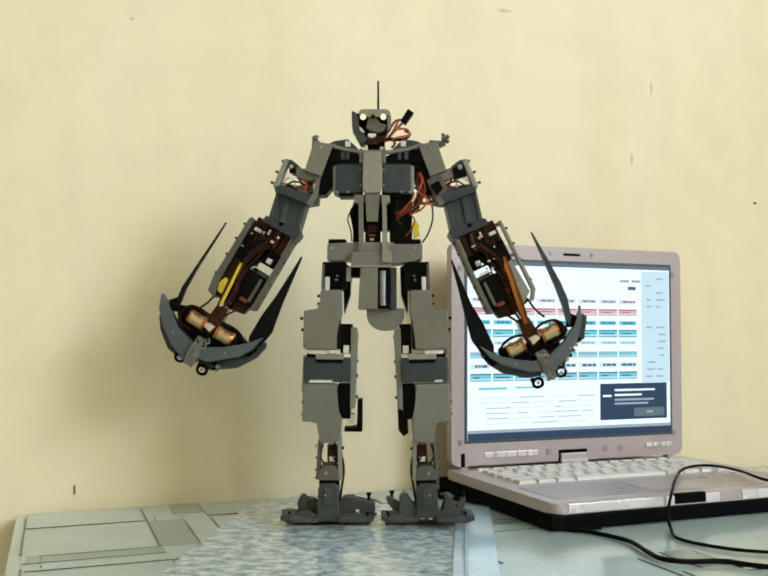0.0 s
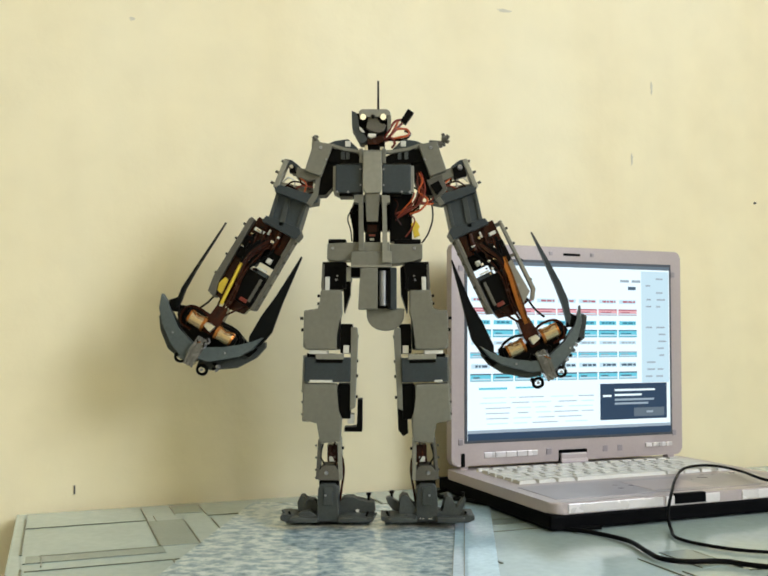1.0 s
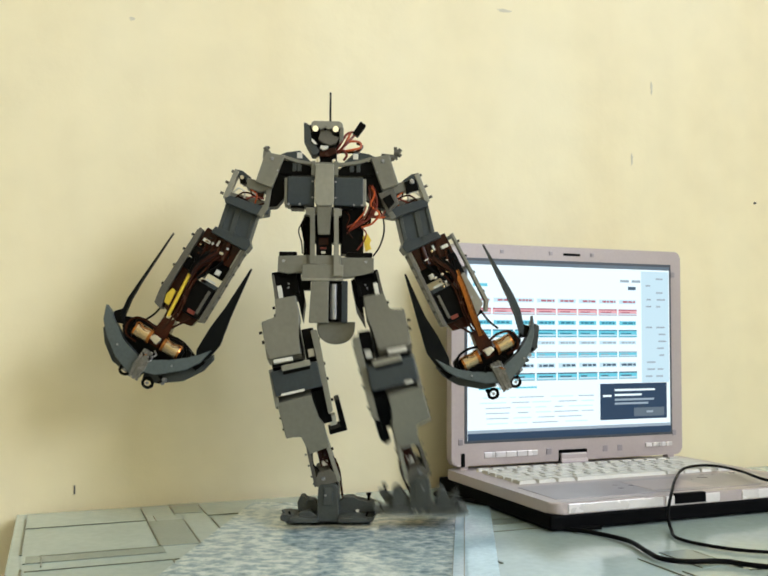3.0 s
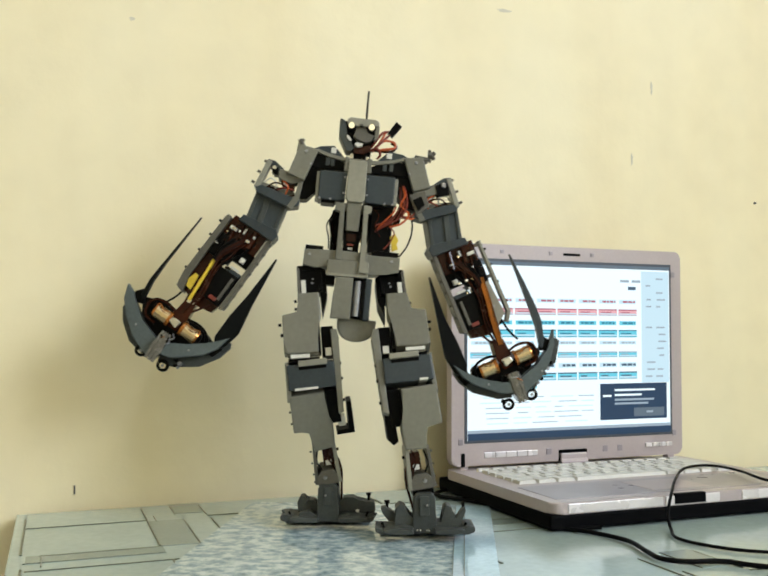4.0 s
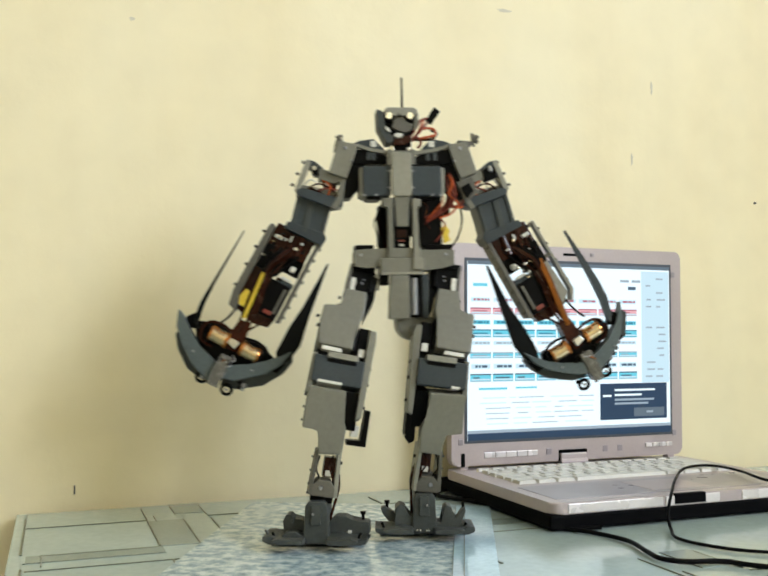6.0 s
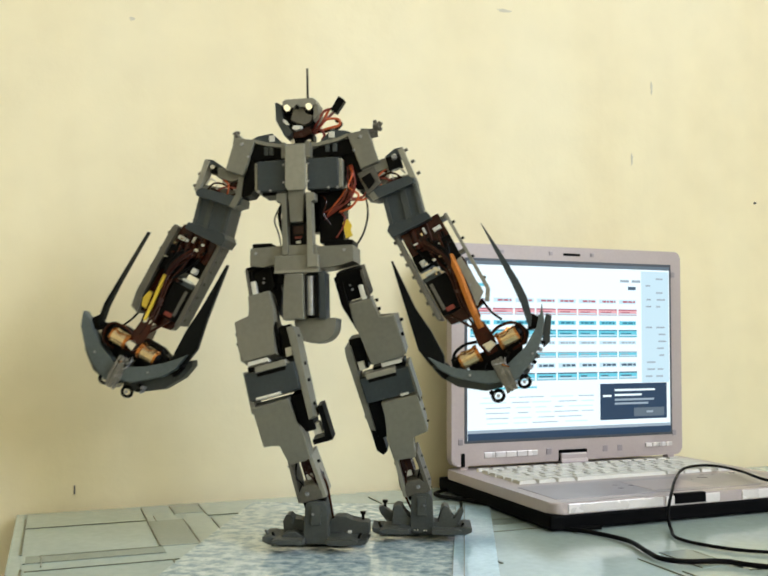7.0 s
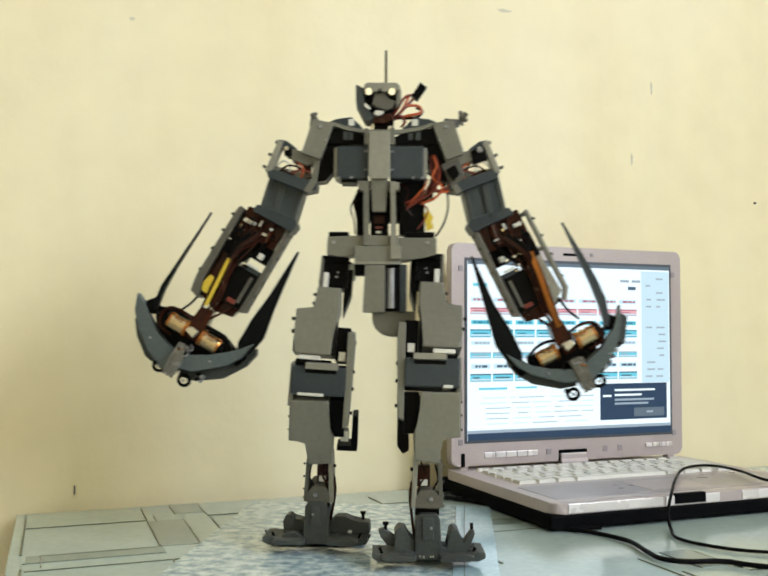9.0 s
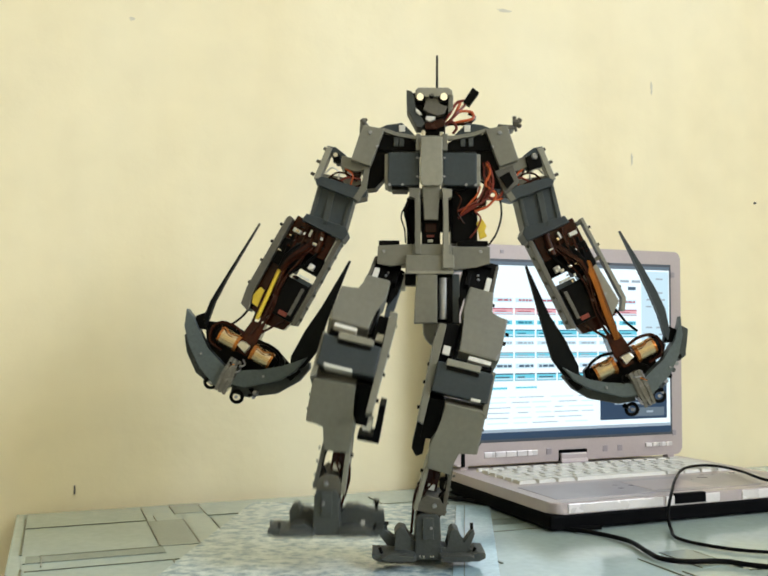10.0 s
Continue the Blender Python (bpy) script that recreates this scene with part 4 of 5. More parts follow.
    H().plate([(-8, 334), (10, 334), (14, 344), (-4, 350)], -42, -26, 1.5).ready("wrist_clip", STEEL, arm, "bright metal wrist clip")
    for s in (-1, 1):
        H().rod(((11 + gap) * s, -26, 343), ((45 + gap) * s, -26, 343), 14.5, seg=24).ready("motor", BRASS, arm, "tan metal gear motor")
        H().rod(((10 + gap) * s, -26, 343), ((16 + gap) * s, -26, 343), 16.5, seg=20).ready("motor_band", COPPER, arm)
        H().rod(((44 + gap) * s, -26, 343), ((48 + gap) * s, -26, 343), 15.2, 14, 24).ready("motor_rim", COPPER, arm)
        H().rod(((48 + gap) * s, -26, 343), ((55 + gap) * s, -26, 343), 13.5, 8, 16).ready("motor_cap", BLACK, arm)
        H().tube([(18 * s, -40, 330), (34 * s, -43, 333), (46 * s, -36, 328), (56 * s, -28, 338)], 1.5).ready("motor_lead", COPPER, arm)
        H().tube([(14 * s, -30, 324), (34 * s, -34, 319), (58 * s, -32, 324), (68 * s, -28, 342), (60 * s, -26, 362), (36 * s, -24, 366)], 2.8).ready("motor_lead", BLACK if s < 0 else BROWN, arm)
        H().plate([(60 * s, 326), (70 * s, 330), (76 * s, 352), (62 * s, 368), (50 * s, 366)], -24, -6, 1.2).ready("motor_clamp", BLACK, arm)
    H().plate([(-84, 334), (-46, 320), (44, 320), (88, 336), (62, 380), (0, 396), (-52, 372)] if side < 0 else [(-52, 356), (-20, 344), (20, 344), (62, 342), (50, 378), (0, 392), (-40, 376)], -10, 2, 2).ready("claw_web", BLACK, arm, "black web behind the motors")
    # curved claw halves, one over the other
    outer = [(123, 331), (105, 339), (90, 351), (58, 376), (17, 387), (-4, 390), (-4, 424), (17, 425), (56, 410), (89, 384), (112, 360)]
    inner = [(-103, 304), (-88, 322), (-70, 340), (-44, 364), (-14, 382), (4, 386), (4, 412), (-32, 403), (-79, 364), (-96, 338)]
    if side > 0:      # this claw is slimmer
        outer = [(119, 318), (106, 336), (90, 351), (58, 374), (17, 386), (-4, 388), (-4, 417), (17, 415), (56, 400), (86, 376), (107, 349)]
        inner = [(-103, 306), (-88, 326), (-70, 346), (-44, 368), (-14, 384), (4, 386), (4, 410), (-32, 399), (-77, 362), (-95, 337)]
    H().plate(outer, -34, -10, 2.5).ready("claw_half", CLAW, arm, "blue-grey curved claw half")
    H().plate(inner, -40, -18, 2.5).ready("claw_half", CLAW, arm, "blue-grey curved claw half")
    if side < 0:
        H().plate([(-114, 322), (-108, 312), (-84, 346), (-40, 396), (-8, 408), (-12, 424), (-41, 418), (-84, 388), (-108, 350)], -16, 12, 2).ready("claw_back", FOOT, arm, "dark lower claw plate")
        H().plate([(104, 366), (108, 376), (90, 400), (58, 424), (24, 430), (10, 420), (56, 410), (88, 384)], -14, 12, 2).ready("claw_back", FOOT, arm, "dark lower claw plate")
    else:
        H().plate([(-106, 326), (-100, 318), (-80, 352), (-40, 392), (-8, 402), (-12, 416), (-41, 408), (-82, 378), (-100, 350)], -16, 8, 2).ready("claw_back", FOOT, arm, "dark lower claw plate")
        H().plate([(118, 336), (124, 346), (108, 366), (100, 384), (84, 388), (94, 366)], -20, 4, 2).ready("claw_back", FOOT, arm, "dark lower claw plate")
        for k in range(7):
            w = 26 + 10 * k
            h = 413 - 0.0062 * (w - 10) ** 2
            H().rod((w, -16, h), (w + 2, -24, h + 3), 5.5 - 0.3 * k, 4, 8).ready("nut", (BLACK, FOOT, DULL_STEEL)[k % 3], arm)
    for w, h in ((62, 388), (-52, 370)):
        screw(arm, H(), w, h, -34 if w > 0 else -40, 2.8)
    for s in (-1, 1):
        ring = [(26 * s + 10 * math.cos(a), -20, 425 + 9 * math.sin(a)) for a in [math.tau * i / 9 for i in range(10)]]
        H().tube(ring, 3.2).ready("ring", BLACK, arm)
        H().rod((26 * s, -22, 425), (26 * s, -25, 425), 3, seg=10).ready("pivot_bolt", DULL_STEEL, arm)
    wrap = H().plate([(-9, 368), (10, 366), (12, 400), (10, 426), (-6, 428), (-11, 404)], -42, -6, 3).ready("tape_wrap", TAPE, arm, "clear tape wrapped round the claw joint")
    for w, tilt, deep in ((-9, 3, 44), (-1, -2, 45.5), (6, 2, 44)):
        H().plate([(w, 367), (w + 6, 366), (w + 6 + tilt, 398), (w + 5, 429), (w - 1, 429), (w + tilt, 398)], -deep, -41, 1).ready("tape_fold", TAPE, wrap)
    # odds and ends round the joint: solder, nuts and lead ends
    rng = random.Random(21 if side < 0 else 34)
    for k in range(9):
        w = rng.uniform(-70, 70)
        h = 420 - 0.0062 * w * w + rng.uniform(-6, 8)
        H().rod((w, -18, h), (w + rng.uniform(-4, 4), -26, h + rng.uniform(-2, 5)), rng.uniform(2.5, 5), rng.uniform(1.5, 4), 7).ready("nut", (BLACK, FOOT, DULL_STEEL)[k % 3], arm)
    for k in range(5):
        w, h = rng.uniform(-30, 30), rng.uniform(362, 376)
        H().tube([(w, -30, h), (w + rng.uniform(-10, 10), -44, h + 6), (w + rng.uniform(-14, 14), -42, h + rng.uniform(10, 18))], 1.6).ready("lead_end", (BLACK, DULL_STEEL, COPPER)[k % 3], arm)
    # blades
    slim = [(82, 342), (90, 332), (94, 300), (91.5, 250), (85.8, 142), (84.8, 142), (87.5, 250), (87, 300), (80, 334)]
    if side > 0:      # this one is wider, like a leaf
        slim = [(82, 346), (92, 332), (102, 296), (103, 260), (100, 205), (95, 142), (94, 142), (92, 205), (90, 260), (87, 300), (80, 336)]
    # slate in place of black puts the light on the leaf blade into colour
    H().plate(slim, -30, -16, 1).ready("blade", BLADE if side < 0 else SLATE, arm, "slim black claw blade" if side < 0 else "claw blade shaped like a leaf, in slate grey to look lit")
    tip = -84 if side < 0 else -77
    H().plate([(-84, 336), (-76, 318), (-76, 268), (-81, 220), (tip, 124), (tip - 3, 124), (-101, 230), (-112, 288), (-106, 322), (-94, 338)], -32, -22, 1).ready("blade", BLADE, arm, "broad black claw blade")
    H().plate([(96, 356), (104, 336), (92, 322), (74, 348)], -24, -10, 1).ready("blade_root", BLACK, arm)
    H().plate([(-96, 356), (-104, 332), (-80, 330), (-70, 352)], -24, -10, 1).ready("blade_root", BLACK, arm)
    return arm


HIP = (676, 545)
KNEE = (673, 757)
ANK = (670, 1005)
THIGH_L, SHIN_L = 208 * U, 243 * U


def build_leg(side):
    """Four bodies that move: thigh, knee block, shin and foot. side -1 as drawn, +1 mirrored."""
    def D(o):
        return Draw(o[0], o[1], side)

    tag = {}
    # thigh
    d = D(HIP).plate([(655, 594), (698, 594), (700, 640), (690, 664), (690, 716), (626, 716), (622, 690), (622, 636), (654, 636)], -38, -4, 3.5)
    thigh = d.ready("thigh", GREY, ROBOT, "grey stepped thigh plate with servos behind")
    D(HIP).plate([(656, 590), (668, 590), (668, 545), (700, 545), (700, 590), (707, 590), (707, 536), (658, 536)], -30, 20, 1.2).ready("hip_yoke", BLACK, thigh)
    D(HIP).box(657, 662, 541, 596, -33, -24, 0.8).ready("hip_rail", RAIL, thigh)
    D(HIP).box(664, 702, 543, 592, -24, 20, 2).ready("hip_servo", BLACK, thigh)
    D(HIP).box(664, 673, 567, 595, -33, -22, 1).ready("hip_bracket", WHITE, thigh)
    screw(thigh, D(HIP), 688, 574, -24, 3)
    screw(thigh, D(HIP), 690, 566, -24, 2.5)
    D(HIP).plate([(701, 538), (716, 545), (716, 600), (704, 640), (702, 600)], -18, 24, 1.2).ready("side_plate", BLACK, thigh)
    D(HIP).box(628, 696, 644, 714, -26, 30, 3).box(660, 694, 600, 644, -26, 20, 2).ready("thigh_servo", BLACK, thigh)
    D(HIP).box(622, 627, 642, 712, -34, 26, 1.2).ready("outer_plate", GREY, thigh)
    D(HIP).box(698, 722, 662, 722, -20, 26, 2).ready("knee_servo", BLACK, thigh)
    D(HIP).box(634, 672, 717, 725, -34, 8, 1.0).ready("servo_case", WHITE, thigh)
    D(HIP).box(630, 692, 723, 731, -24, 14, 1).ready("servo_base", BLACK, thigh)
    # white box imitates the bright wall seen past the knee servo
    D(HIP).box(704, 716, 706, 722, -24, -19, 1).ready("white_gap_bit", WHITE, thigh)
    D(HIP).rod((626, -24, 676), (620, -24, 676), 3.5, seg=8).ready("pin", BLACK, thigh)
    for h in (606, 622, 652):
        D(HIP).rod((655 if h < 640 else 622, -10, h), (650 if h < 640 else 616, -10, h), 3.0, seg=8).ready("pin", BLACK, thigh)
    # knee block
    knee = D(KNEE).box(622, 716, 734, 784, -34, 26, 3).ready("knee_block", SLATE, ROBOT, "blue-grey knee block")
    D(KNEE).box(645, 702, 727, 738, -40, -20, 1.5).ready("knee_lip", GREY_PALE, knee)
    # black strip on the block's face draws a shaded slot
    D(KNEE).box(646, 700, 739, 745, -36, -33, 0.8).ready("knee_slot_shade", BLACK, knee)
    D(KNEE).plate([(716, 672), (728, 672), (730, 690), (726, 835), (716, 840)], -26, 20, 1.5).ready("knee_side_plate", GREY, knee)
    for h in (690, 740, 770, 812):
        D(KNEE).rod((728, -8, h), (732, -8, h), 3, seg=8).ready("pin", BLACK, knee)
    D(KNEE).plate([(620, 730), (627, 730), (627, 800), (618, 806)], -28, 22, 1.2).ready("knee_outer_plate", GREY, knee)
    D(KNEE).box(634, 680 if side < 0 else 650, 780, 785, -37, 10, 1).ready("servo_case", WHITE, knee)
    # shin
    d = D(ANK).plate([(617, 792), (686, 792), (686, 840), (696, 862), (694, 908), (652, 912), (649, 868), (616, 868)], -38, -4, 3.5)
    shin = d.ready("shin", GREY, ROBOT, "grey stepped shin plate with servos behind")
    D(ANK).box(622, 690, 798, 866, -26, 28, 3).ready("shin_servo", BLACK, shin)
    D(ANK).box(688, 714, 792, 862, -22, 24, 2).ready("shin_servo", BLACK, shin)
    D(ANK).box(618, 624, 800, 860, -34, 26, 1.2).ready("outer_plate", GREY, shin)
    if side < 0:
        D(ANK).plate([(728, 822), (738, 822), (738, 888), (702, 888), (702, 879), (728, 879)], -20, 14, 1.5).ready("servo_bracket", BLACK, shin, "black angled servo bracket")
    else:
        D(ANK).plate([(706, 800), (724, 800), (724, 884), (714, 896), (704, 890)], -20, 14, 1.5).ready("servo_bracket", BLACK, shin, "black straight servo bracket")
    # white box imitates the wall's brightness in the gap beside the shin
    D(ANK).box(708, 722, 852, 872, -14, 4, 1).ready("white_gap_bit", WHITE, shin)
    D(ANK).plate([(649, 904), (655, 904), (652, 984), (645, 984)], -30, 24, 1).ready("ankle_rail", RAIL, shin)
    D(ANK).plate([(688, 904), (695, 904), (699, 985), (691, 985)], -30, 24, 1).ready("ankle_rail", GREY_PALE, shin)
    D(ANK).box(668, 690, 914, 950, -16, 18, 2).ready("ankle_servo", BROWN, shin)
    # white box imitates the bright wall seen through the open ankle
    D(ANK).box(672, 684, 938, 948, -20, -15, 1).ready("white_gap_bit", WHITE, shin)
    D(ANK).plate([(650, 968), (660, 956), (684, 956), (694, 970), (694, 986), (650, 986)], -30, 20, 2).ready("ankle_block", RAIL, shin)
    D(ANK).rod((668, -30, 966), (668, -33, 966), 4.2, 3, seg=10).ready("ankle_boss", DULL_STEEL, shin)
    # black block fills the gap above the foot with painted shade
    D(ANK).box(652, 692, 986, 996, -22, 16, 1).ready("ankle_gap_shade", BLACK, shin)
    D(ANK).tube([(694, -6, 926), (702, -10, 960), (698, -8, 1000), (694, -6, 1030)], 2.4).ready("wire", BROWN, shin)
    for h in (920, 944, 970):
        D(ANK).rod((697, -6, h), (702, -6, h), 3, seg=8).ready("pin", BLACK, shin)
    for h in (806, 828, 852):
        D(ANK).rod((619, -12, h), (616, -12, h + 1), 2.2, seg=8).ready("pin", BLACK, shin)
    for h in (914, 938, 962, 978):
        D(ANK).rod((648, -14, h), (645, -14, h + 1), 2.0, seg=8).ready("pin", FOOT, shin)
    D(ANK).tube([(660, -8, 912), (656, -24, 934), (664, -22, 952), (660, -10, 984)], 1.7).ready("wire", BLACK, shin)
    D(ANK).tube([(684, -10, 908), (678, -26, 926), (688, -24, 950), (684, -12, 984)], 1.6).ready("wire", BROWN, shin)
    # foot
    foot = D(ANK).plate([(650, 1002), (656, 994), (684, 994), (690, 1002), (693, 1062), (688, 1069), (652, 1069), (647, 1062)], -40, 30, 2.5).ready("foot", FOOT, ROBOT, "dark grey spread-toed foot")
    D(ANK).box(661, 679, 1000, 1036, -44, -39, 1.2).ready("foot_rib", FOOT, foot)
    screw(foot, D(ANK), 668, 1008, -46, 3)
    D(ANK).plate([(574, 1057), (588, 1056), (600, 1061), (626, 1062), (650, 1060), (650, 1071), (586, 1071), (574, 1066)], -58, 14, 2).ready("toe", FOOT, foot)
    if side < 0:
        D(ANK).plate([(612, 1062), (608, 1030), (614, 1018), (622, 1018), (627, 1026), (642, 1026), (650, 1034), (650, 1062)], -14, 22, 2).ready("toe", FOOT, foot)
        D(ANK).plate([(604, 1062), (614, 1050), (632, 1048), (646, 1056), (646, 1066), (604, 1066)], -40, -12, 2).ready("toe", FOOT, foot)
        D(ANK).plate([(690, 1032), (704, 1020), (722, 1020), (734, 1028), (764, 1030), (766, 1048), (748, 1053), (720, 1058), (690, 1064)], -12, 24, 2).ready("toe", FOOT, foot)
    else:
        D(ANK).plate([(725, 1063), (726, 1023), (718, 1015), (708, 1018), (701, 1035), (689, 1040), (689, 1068), (742, 1070), (755, 1060), (750, 1054), (736, 1057)], -34, 10, 2.5).ready("toe", FOOT, foot)
        D(ANK).plate([(754, 1021), (745, 1019), (724, 1033), (724, 1048), (739, 1046), (750, 1032)], -20, 2, 2).ready("toe", FOOT, foot)
        D(ANK).plate([(635, 1063), (634, 1022), (628, 1017), (619, 1020), (614, 1040), (600, 1055), (583, 1056), (586, 1065), (600, 1070), (650, 1068), (650, 1046), (638, 1049)], -34, 10, 2.5).ready("toe", FOOT, foot)
        D(ANK).plate([(615, 1046), (600, 1024), (594, 1018), (592, 1027), (600, 1048), (610, 1056)], -20, 2, 2).ready("toe", FOOT, foot)
        for w in (660, 664, 676, 682):
            D(ANK).box(w, w + 3, 1062, 1065, -43, -39, 0.6).ready("foot_stud", STEEL, foot)
        D(ANK).rod((598, -10, 1026), (599, -10, 1007), 2.2, 3, 8).ready("pin", BLACK, foot)
    D(ANK).plate([(690, 1060), (712, 1056), (736, 1060), (752, 1062), (764, 1058), (762, 1067), (752, 1071), (690, 1071)], -58, 10, 2).ready("toe", FOOT, foot)
    D(ANK).plate([(592, 1064), (602, 1061), (648, 1063), (648, 1071), (600, 1071)], -76, -54, 1.5).ready("toe", FOOT, foot)
    D(ANK).plate([(692, 1063), (734, 1060), (748, 1065), (740, 1071), (692, 1071)], -76, -54, 1.5).ready("toe", FOOT, foot)
    D(ANK).box(586, 756, 1064, 1071, 8, 52, 2).ready("heel", FOOT, foot)
    for w0, h0, w1, h1 in ((590, 1054, 582, 1038), (758, 1060, 768, 1044), (628, 1026, 634, 1014)) if side < 0 else ():
        D(ANK).rod((w0, -30, h0), (w1, -34, h1), 3.0, 2.0, 7).ready("prong", FOOT, foot)
    if side < 0:
        D(ANK).box(726, 733, 1045, 1050, -16, -11, 1).ready("white_gap_bit", WHITE, foot)
    pw, ph, py = (752, 1030, 10) if side < 0 else (742, 1023, -8)
    D(ANK).rod((pw, py, ph), (pw, py, ph - 16), 2.6, seg=8).rod((pw, py, ph - 13), (pw, py, ph - 18), 5, seg=8).ready("pin", BLACK, foot)
    D(ANK).rod((600, -40, 1052), (596, -40, 1040), 2.4, seg=8).ready("pin", BLACK, foot)
    D(ANK).rod((746, -40, 1054), (752, -40, 1040), 2.4, seg=8).ready("pin", BLACK, foot)
    return thigh, knee, shin, foot


build_torso()
build_head()
for s in (-1, 1):
    build_shoulder(s)
ARMS = {-1: (build_arm(-1, (605, 375), 30.3), (605, 375), 30.3), 1: (build_arm(1, (935, 375), 25.2), (935, 375), 25.2)}
LEGS = {-1: build_leg(-1), 1: build_leg(1)}

# the pelvis: seconds, x, y, z, then pitch, roll and turn in degrees
PELVIS = [(0, -0.0081, 0.857, 0.2517, 0, 0, 0), (1.75, -0.0081, 0.857, 0.2517, 0, 0, 0), (2, -0.0115, 0.8469, 0.2453, -1.5, 1.2, 4.6), (2.5, -0.0528, 0.8555, 0.2431, -0.8, -0.1, 4.2),
          (2.7, -0.0550, 0.855, 0.2415, 0, 0, 4.2), (3.1, -0.0560, 0.852, 0.2385, 0.3, 0.6, 4.6), (3.6, -0.040, 0.850, 0.2392, -0.4, 5.0, 4.8), (4, -0.0325, 0.8491, 0.2415, -0.9, 5.0, 5.1),
          (4.5, 0.0018, 0.8326, 0.2461, -1.0, 0.2, 6.4), (5, 0.0335, 0.8173, 0.2405, 0.4, -1.4, 5.5), (5.5, 0.0456, 0.823, 0.2384, 1.8, -0.4, 8.4), (5.7, 0.0403, 0.8224, 0.2393, 1.0, -1.4, 11.5),
          (6.25, -0.006, 0.806, 0.2440, 0.3, -1.0, 0.0), (6.8, -0.0534, 0.7877, 0.2455, -0.3, -0.9, -10.7), (7, -0.0673, 0.7712, 0.2396, -1.7, -1.7, -8.7), (7.3, -0.0705, 0.766, 0.2360, -0.5, -0.9, -7.8),
          (7.5, -0.0673, 0.7618, 0.2353, 0.7, 0.5, -7.3), (8, -0.0477, 0.7657, 0.2357, 0.9, 5.2, -6.5), (8.5, -0.042, 0.7652, 0.2380, -0.4, 3.8, -4.1), (9, -0.0012, 0.7498, 0.2459, 0.8, 0.2, 0.1),
          (9.5, 0.0338, 0.7233, 0.2373, 0.3, 0.1, -3.3), (10, 0.0411, 0.7279, 0.2359, -0.5, 0.4, -1.1)]
# the feet: seconds, x, y, z, turn
FEET = {-1: [(0, -0.0538, 0.8615, 0, 0), (5.12, -0.0538, 0.8615, 0, 0), (5.2, -0.049, 0.858, 0.005, 1), (5.3, -0.037, 0.835, 0.031, 3), (5.4, -0.0385, 0.808, 0.037, 4), (5.5, -0.041, 0.797, 0.0325, 4), (5.6, -0.0465, 0.786, 0.022, 2),
             (5.7, -0.0505, 0.779, 0.011, 0), (5.85, -0.0572, 0.772, 0, -3), (9.53, -0.0572, 0.772, 0, -3), (9.6, -0.053, 0.769, 0.005, -2), (9.7, -0.0365, 0.748, 0.030, 0), (9.8, -0.040, 0.725, 0.037, 1), (9.9, -0.0435, 0.713, 0.032, 1),
             (10, -0.045, 0.704, 0.0215, 0)],
        1: [(0, 0.0418, 0.8615, 0, 0), (2.0, 0.0410, 0.8615, 0, 0), (2.6, 0.0395, 0.863, 0, 0), (2.96, 0.0395, 0.863, 0, 0), (3.05, 0.026, 0.852, 0.022, 0), (3.1, 0.019, 0.840, 0.034, 0), (3.2, 0.022, 0.828, 0.032, 0),
            (3.3, 0.024, 0.818, 0.019, 0), (3.4, 0.027, 0.813, 0.004, 0), (3.45, 0.030, 0.812, 0.001, 0), (3.6, 0.037, 0.812, 0, 0), (5.9, 0.037, 0.812, 0, 0), (6.9, 0.0355, 0.812, 0, -3), (7.36, 0.0355, 0.812, 0, -3), (7.45, 0.021, 0.792, 0.022, -3),
            (7.5, 0.0137, 0.772, 0.034, -3), (7.6, 0.0165, 0.748, 0.033, -3), (7.7, 0.0185, 0.730, 0.019, -2), (7.8, 0.0205, 0.721, 0.004, -2), (7.85, 0.024, 0.719, 0.001, -2), (8.0, 0.0315, 0.718, 0, -2), (8.5, 0.033, 0.719, 0, -1),
            (9, 0.0355, 0.719, 0, 0), (10, 0.0355, 0.719, 0, 0)]}
# the arms' sway, degrees outwards
SWAY = {-1: [(0, 0), (4, 0), (4.5, -1.2), (5, -1.7), (5.5, -2.2), (6.3, -1.2), (7, -0.2), (7.5, -0.8), (8, -0.4), (8.5, 0), (9, 0), (9.5, -1), (10, -2)], 1: [(0, 0), (1.75, 0), (2.5, 2), (4.5, 2.2), (5, 4), (5.5, 6), (6.3, 2.5), (7, 1.5), (7.5, 0.6), (8.5, 0), (9, 1.5), (10, 1.5)]}


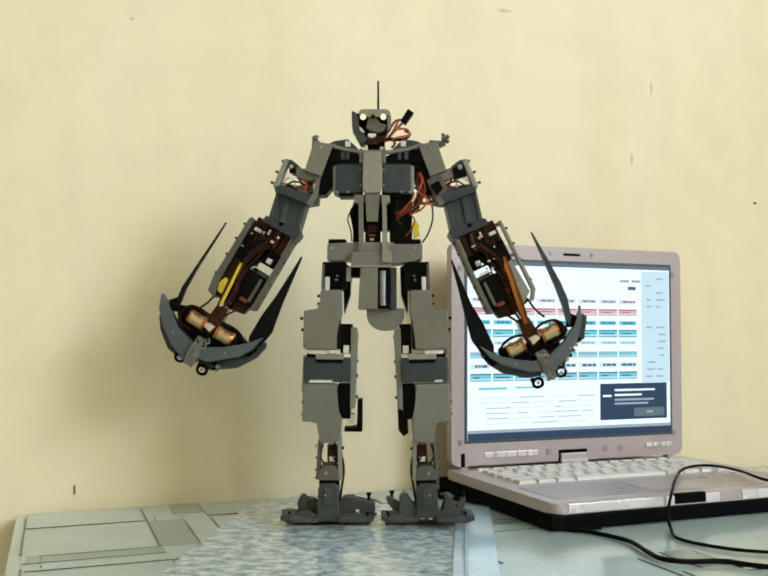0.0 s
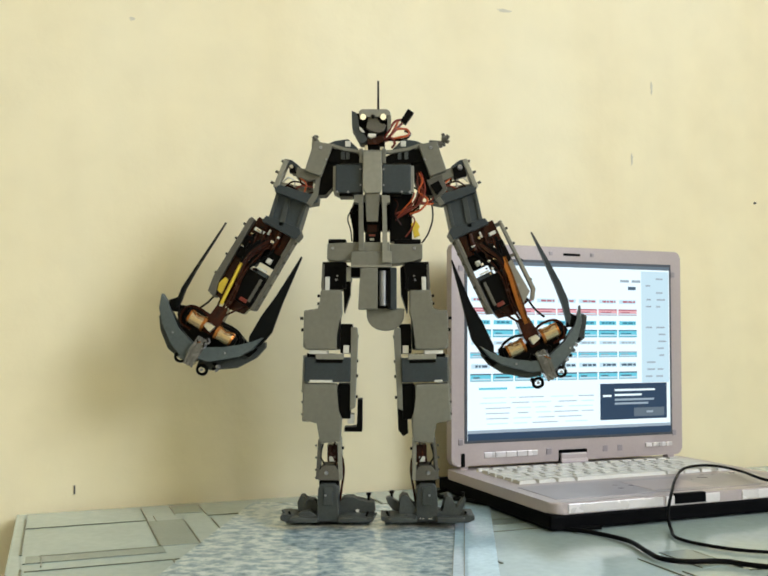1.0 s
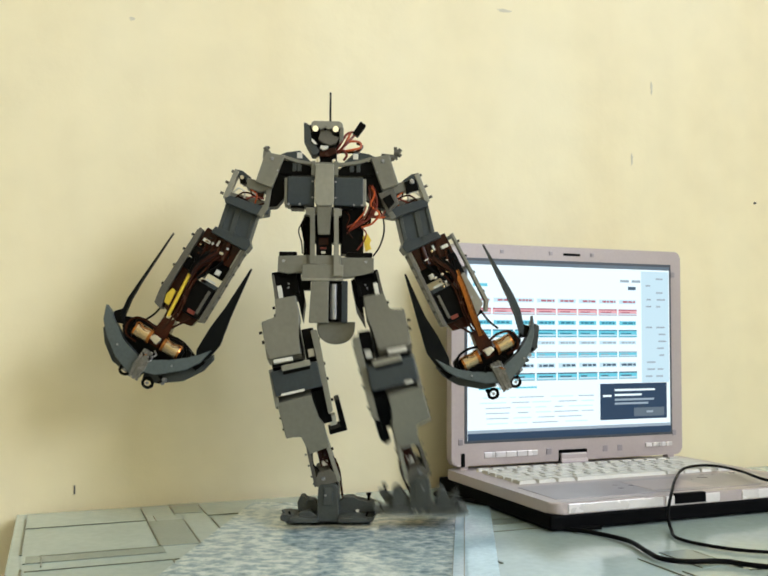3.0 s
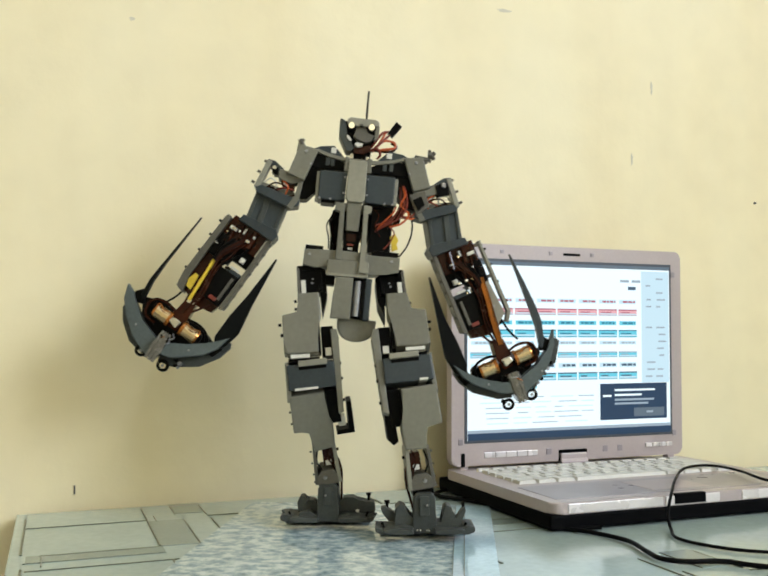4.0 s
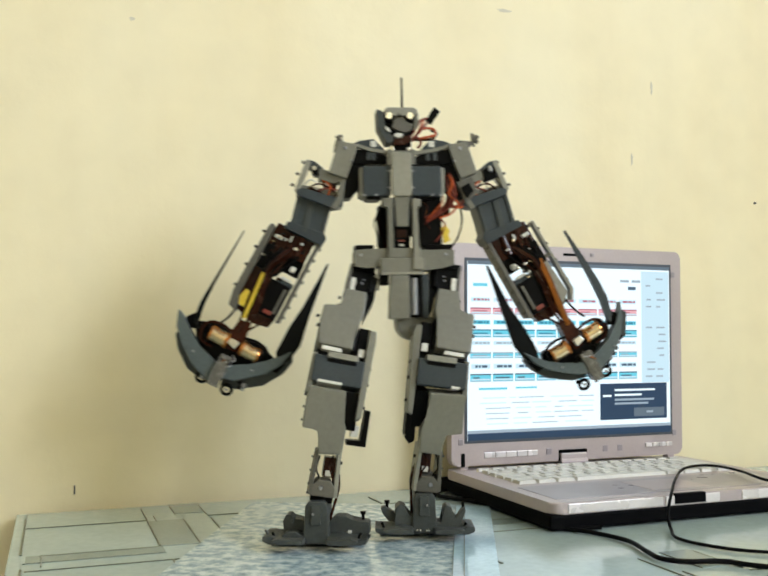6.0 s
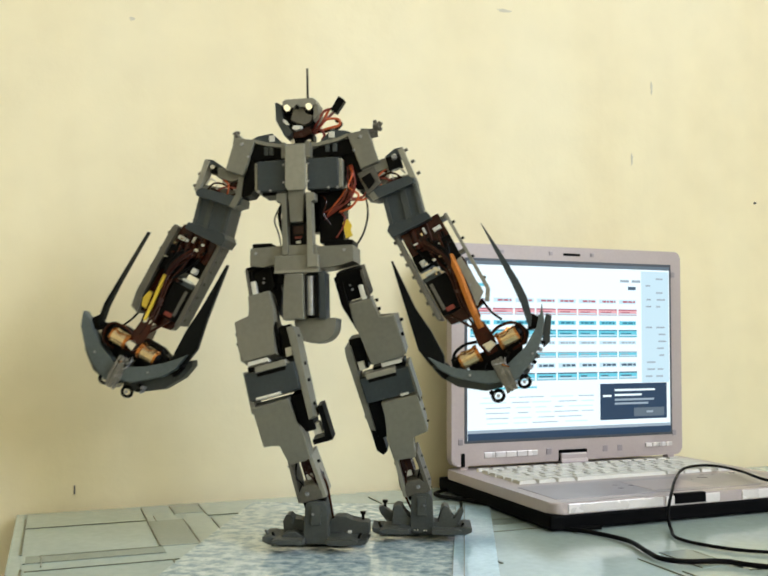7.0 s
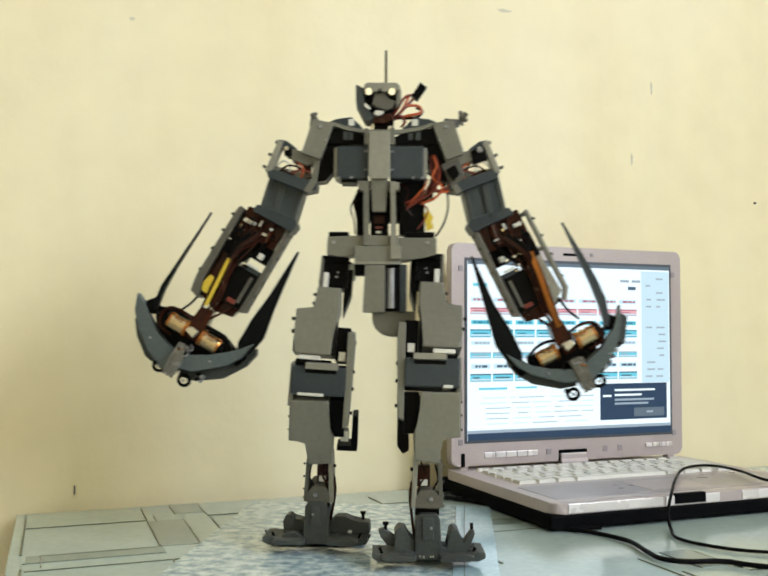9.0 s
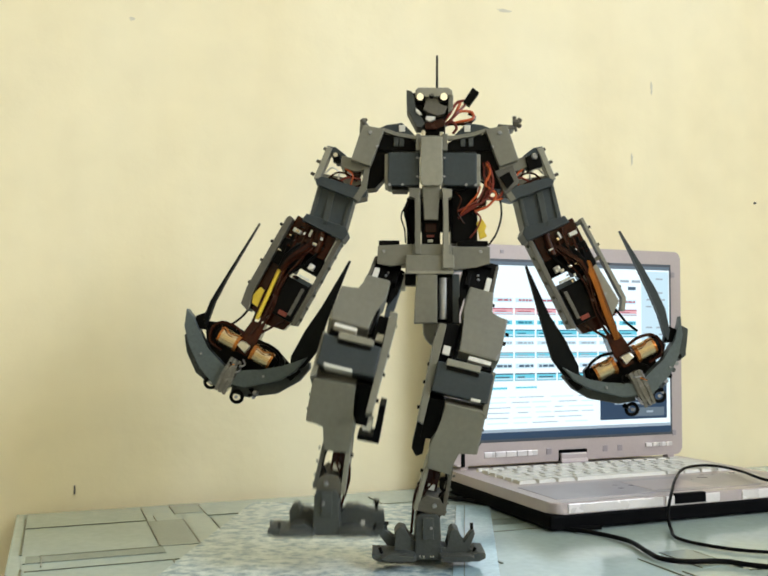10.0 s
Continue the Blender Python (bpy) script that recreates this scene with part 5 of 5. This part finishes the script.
def soft(rows, t):
    """Smooth values between rows, with no overshoot."""
    ts = [r[0] for r in rows]
    i = max(0, min(len(rows) - 2, next((k for k in range(len(ts) - 1, -1, -1) if ts[k] <= t + 1e-9), 0)))
    dt = ts[i + 1] - ts[i]
    s = min(1, max(0, (t - ts[i]) / dt))

    def slope(k, c):
        if k == 0 or k == len(rows) - 1:
            return 0.0 if k == 0 else (rows[k][c] - rows[k - 1][c]) / (ts[k] - ts[k - 1])
        a = (rows[k][c] - rows[k - 1][c]) / (ts[k] - ts[k - 1])
        b = (rows[k + 1][c] - rows[k][c]) / (ts[k + 1] - ts[k])
        return 0.0 if a * b <= 0 else 2 * a * b / (a + b)

    out = []
    for c in range(1, len(rows[0])):
        p, q, m0, m1 = rows[i][c], rows[i + 1][c], slope(i, c) * dt, slope(i + 1, c) * dt
        out.append((2 * s ** 3 - 3 * s * s + 1) * p + (s ** 3 - 2 * s * s + s) * m0 + (3 * s * s - 2 * s ** 3) * q + (s ** 3 - s * s) * m1)
    return out


def axes(x, z, at):
    x, z = x.normalized(), z.normalized()
    y = z.cross(x).normalized()
    x = y.cross(z)
    m = Matrix((x, y, z)).transposed().to_4x4()
    m.translation = at
    return m


MAT_TOP = 0.0027


def motions():
    times = [i / 10 for i in range(101)]
    body = [(t, pose(*soft(PELVIS, t))) for t in times]
    walk(ROBOT, body)
    for side, (arm, pivot, lean) in ARMS.items():
        walk(arm, [(t, arm_pose(side, pivot, lean + soft(SWAY[side], t)[0])) for t in times])
    for side, (thigh, knee, shin, foot) in LEGS.items():
        rows = {thigh: [], knee: [], shin: [], foot: []}
        hip = Vector((side * (CX - HIP[0]) * U, 0, (CY - HIP[1]) * U))
        for t, m in body:
            x, y, z, turn = soft(FEET[side], t)
            f = pose(x, y - 0.006, z + ANKLE + MAT_TOP, 0, 0, turn)
            h, a = m @ hip, f.translation
            d = h - a
            dist = min(d.length, (THIGH_L + SHIN_L) * 0.9995)
            up = d.normalized()
            fwd = m.to_3x3() @ Vector((0, -1, 0))
            fwd = (fwd - up * fwd.dot(up)).normalized()
            bend = Matrix.Rotation(radians(-6 - 0.7 * soft(PELVIS, t)[5]), 3, up) @ fwd      # the knees bend a little to one side
            k = (SHIN_L ** 2 - THIGH_L ** 2 + dist ** 2) / (2 * dist)
            kn = a + up * k + bend * math.sqrt(max(0, SHIN_L ** 2 - k * k))
            right = (-fwd).cross(up)
            back = m.inverted()
            rows[thigh].append((t, back @ axes(right, h - kn, h)))
            rows[knee].append((t, back @ axes(right, (h - kn).normalized() + (kn - a).normalized(), kn)))
            rows[shin].append((t, back @ axes(right, kn - a, a)))
            rows[foot].append((t, back @ f))
        for ob, r in rows.items():
            walk(ob, r)


motions()
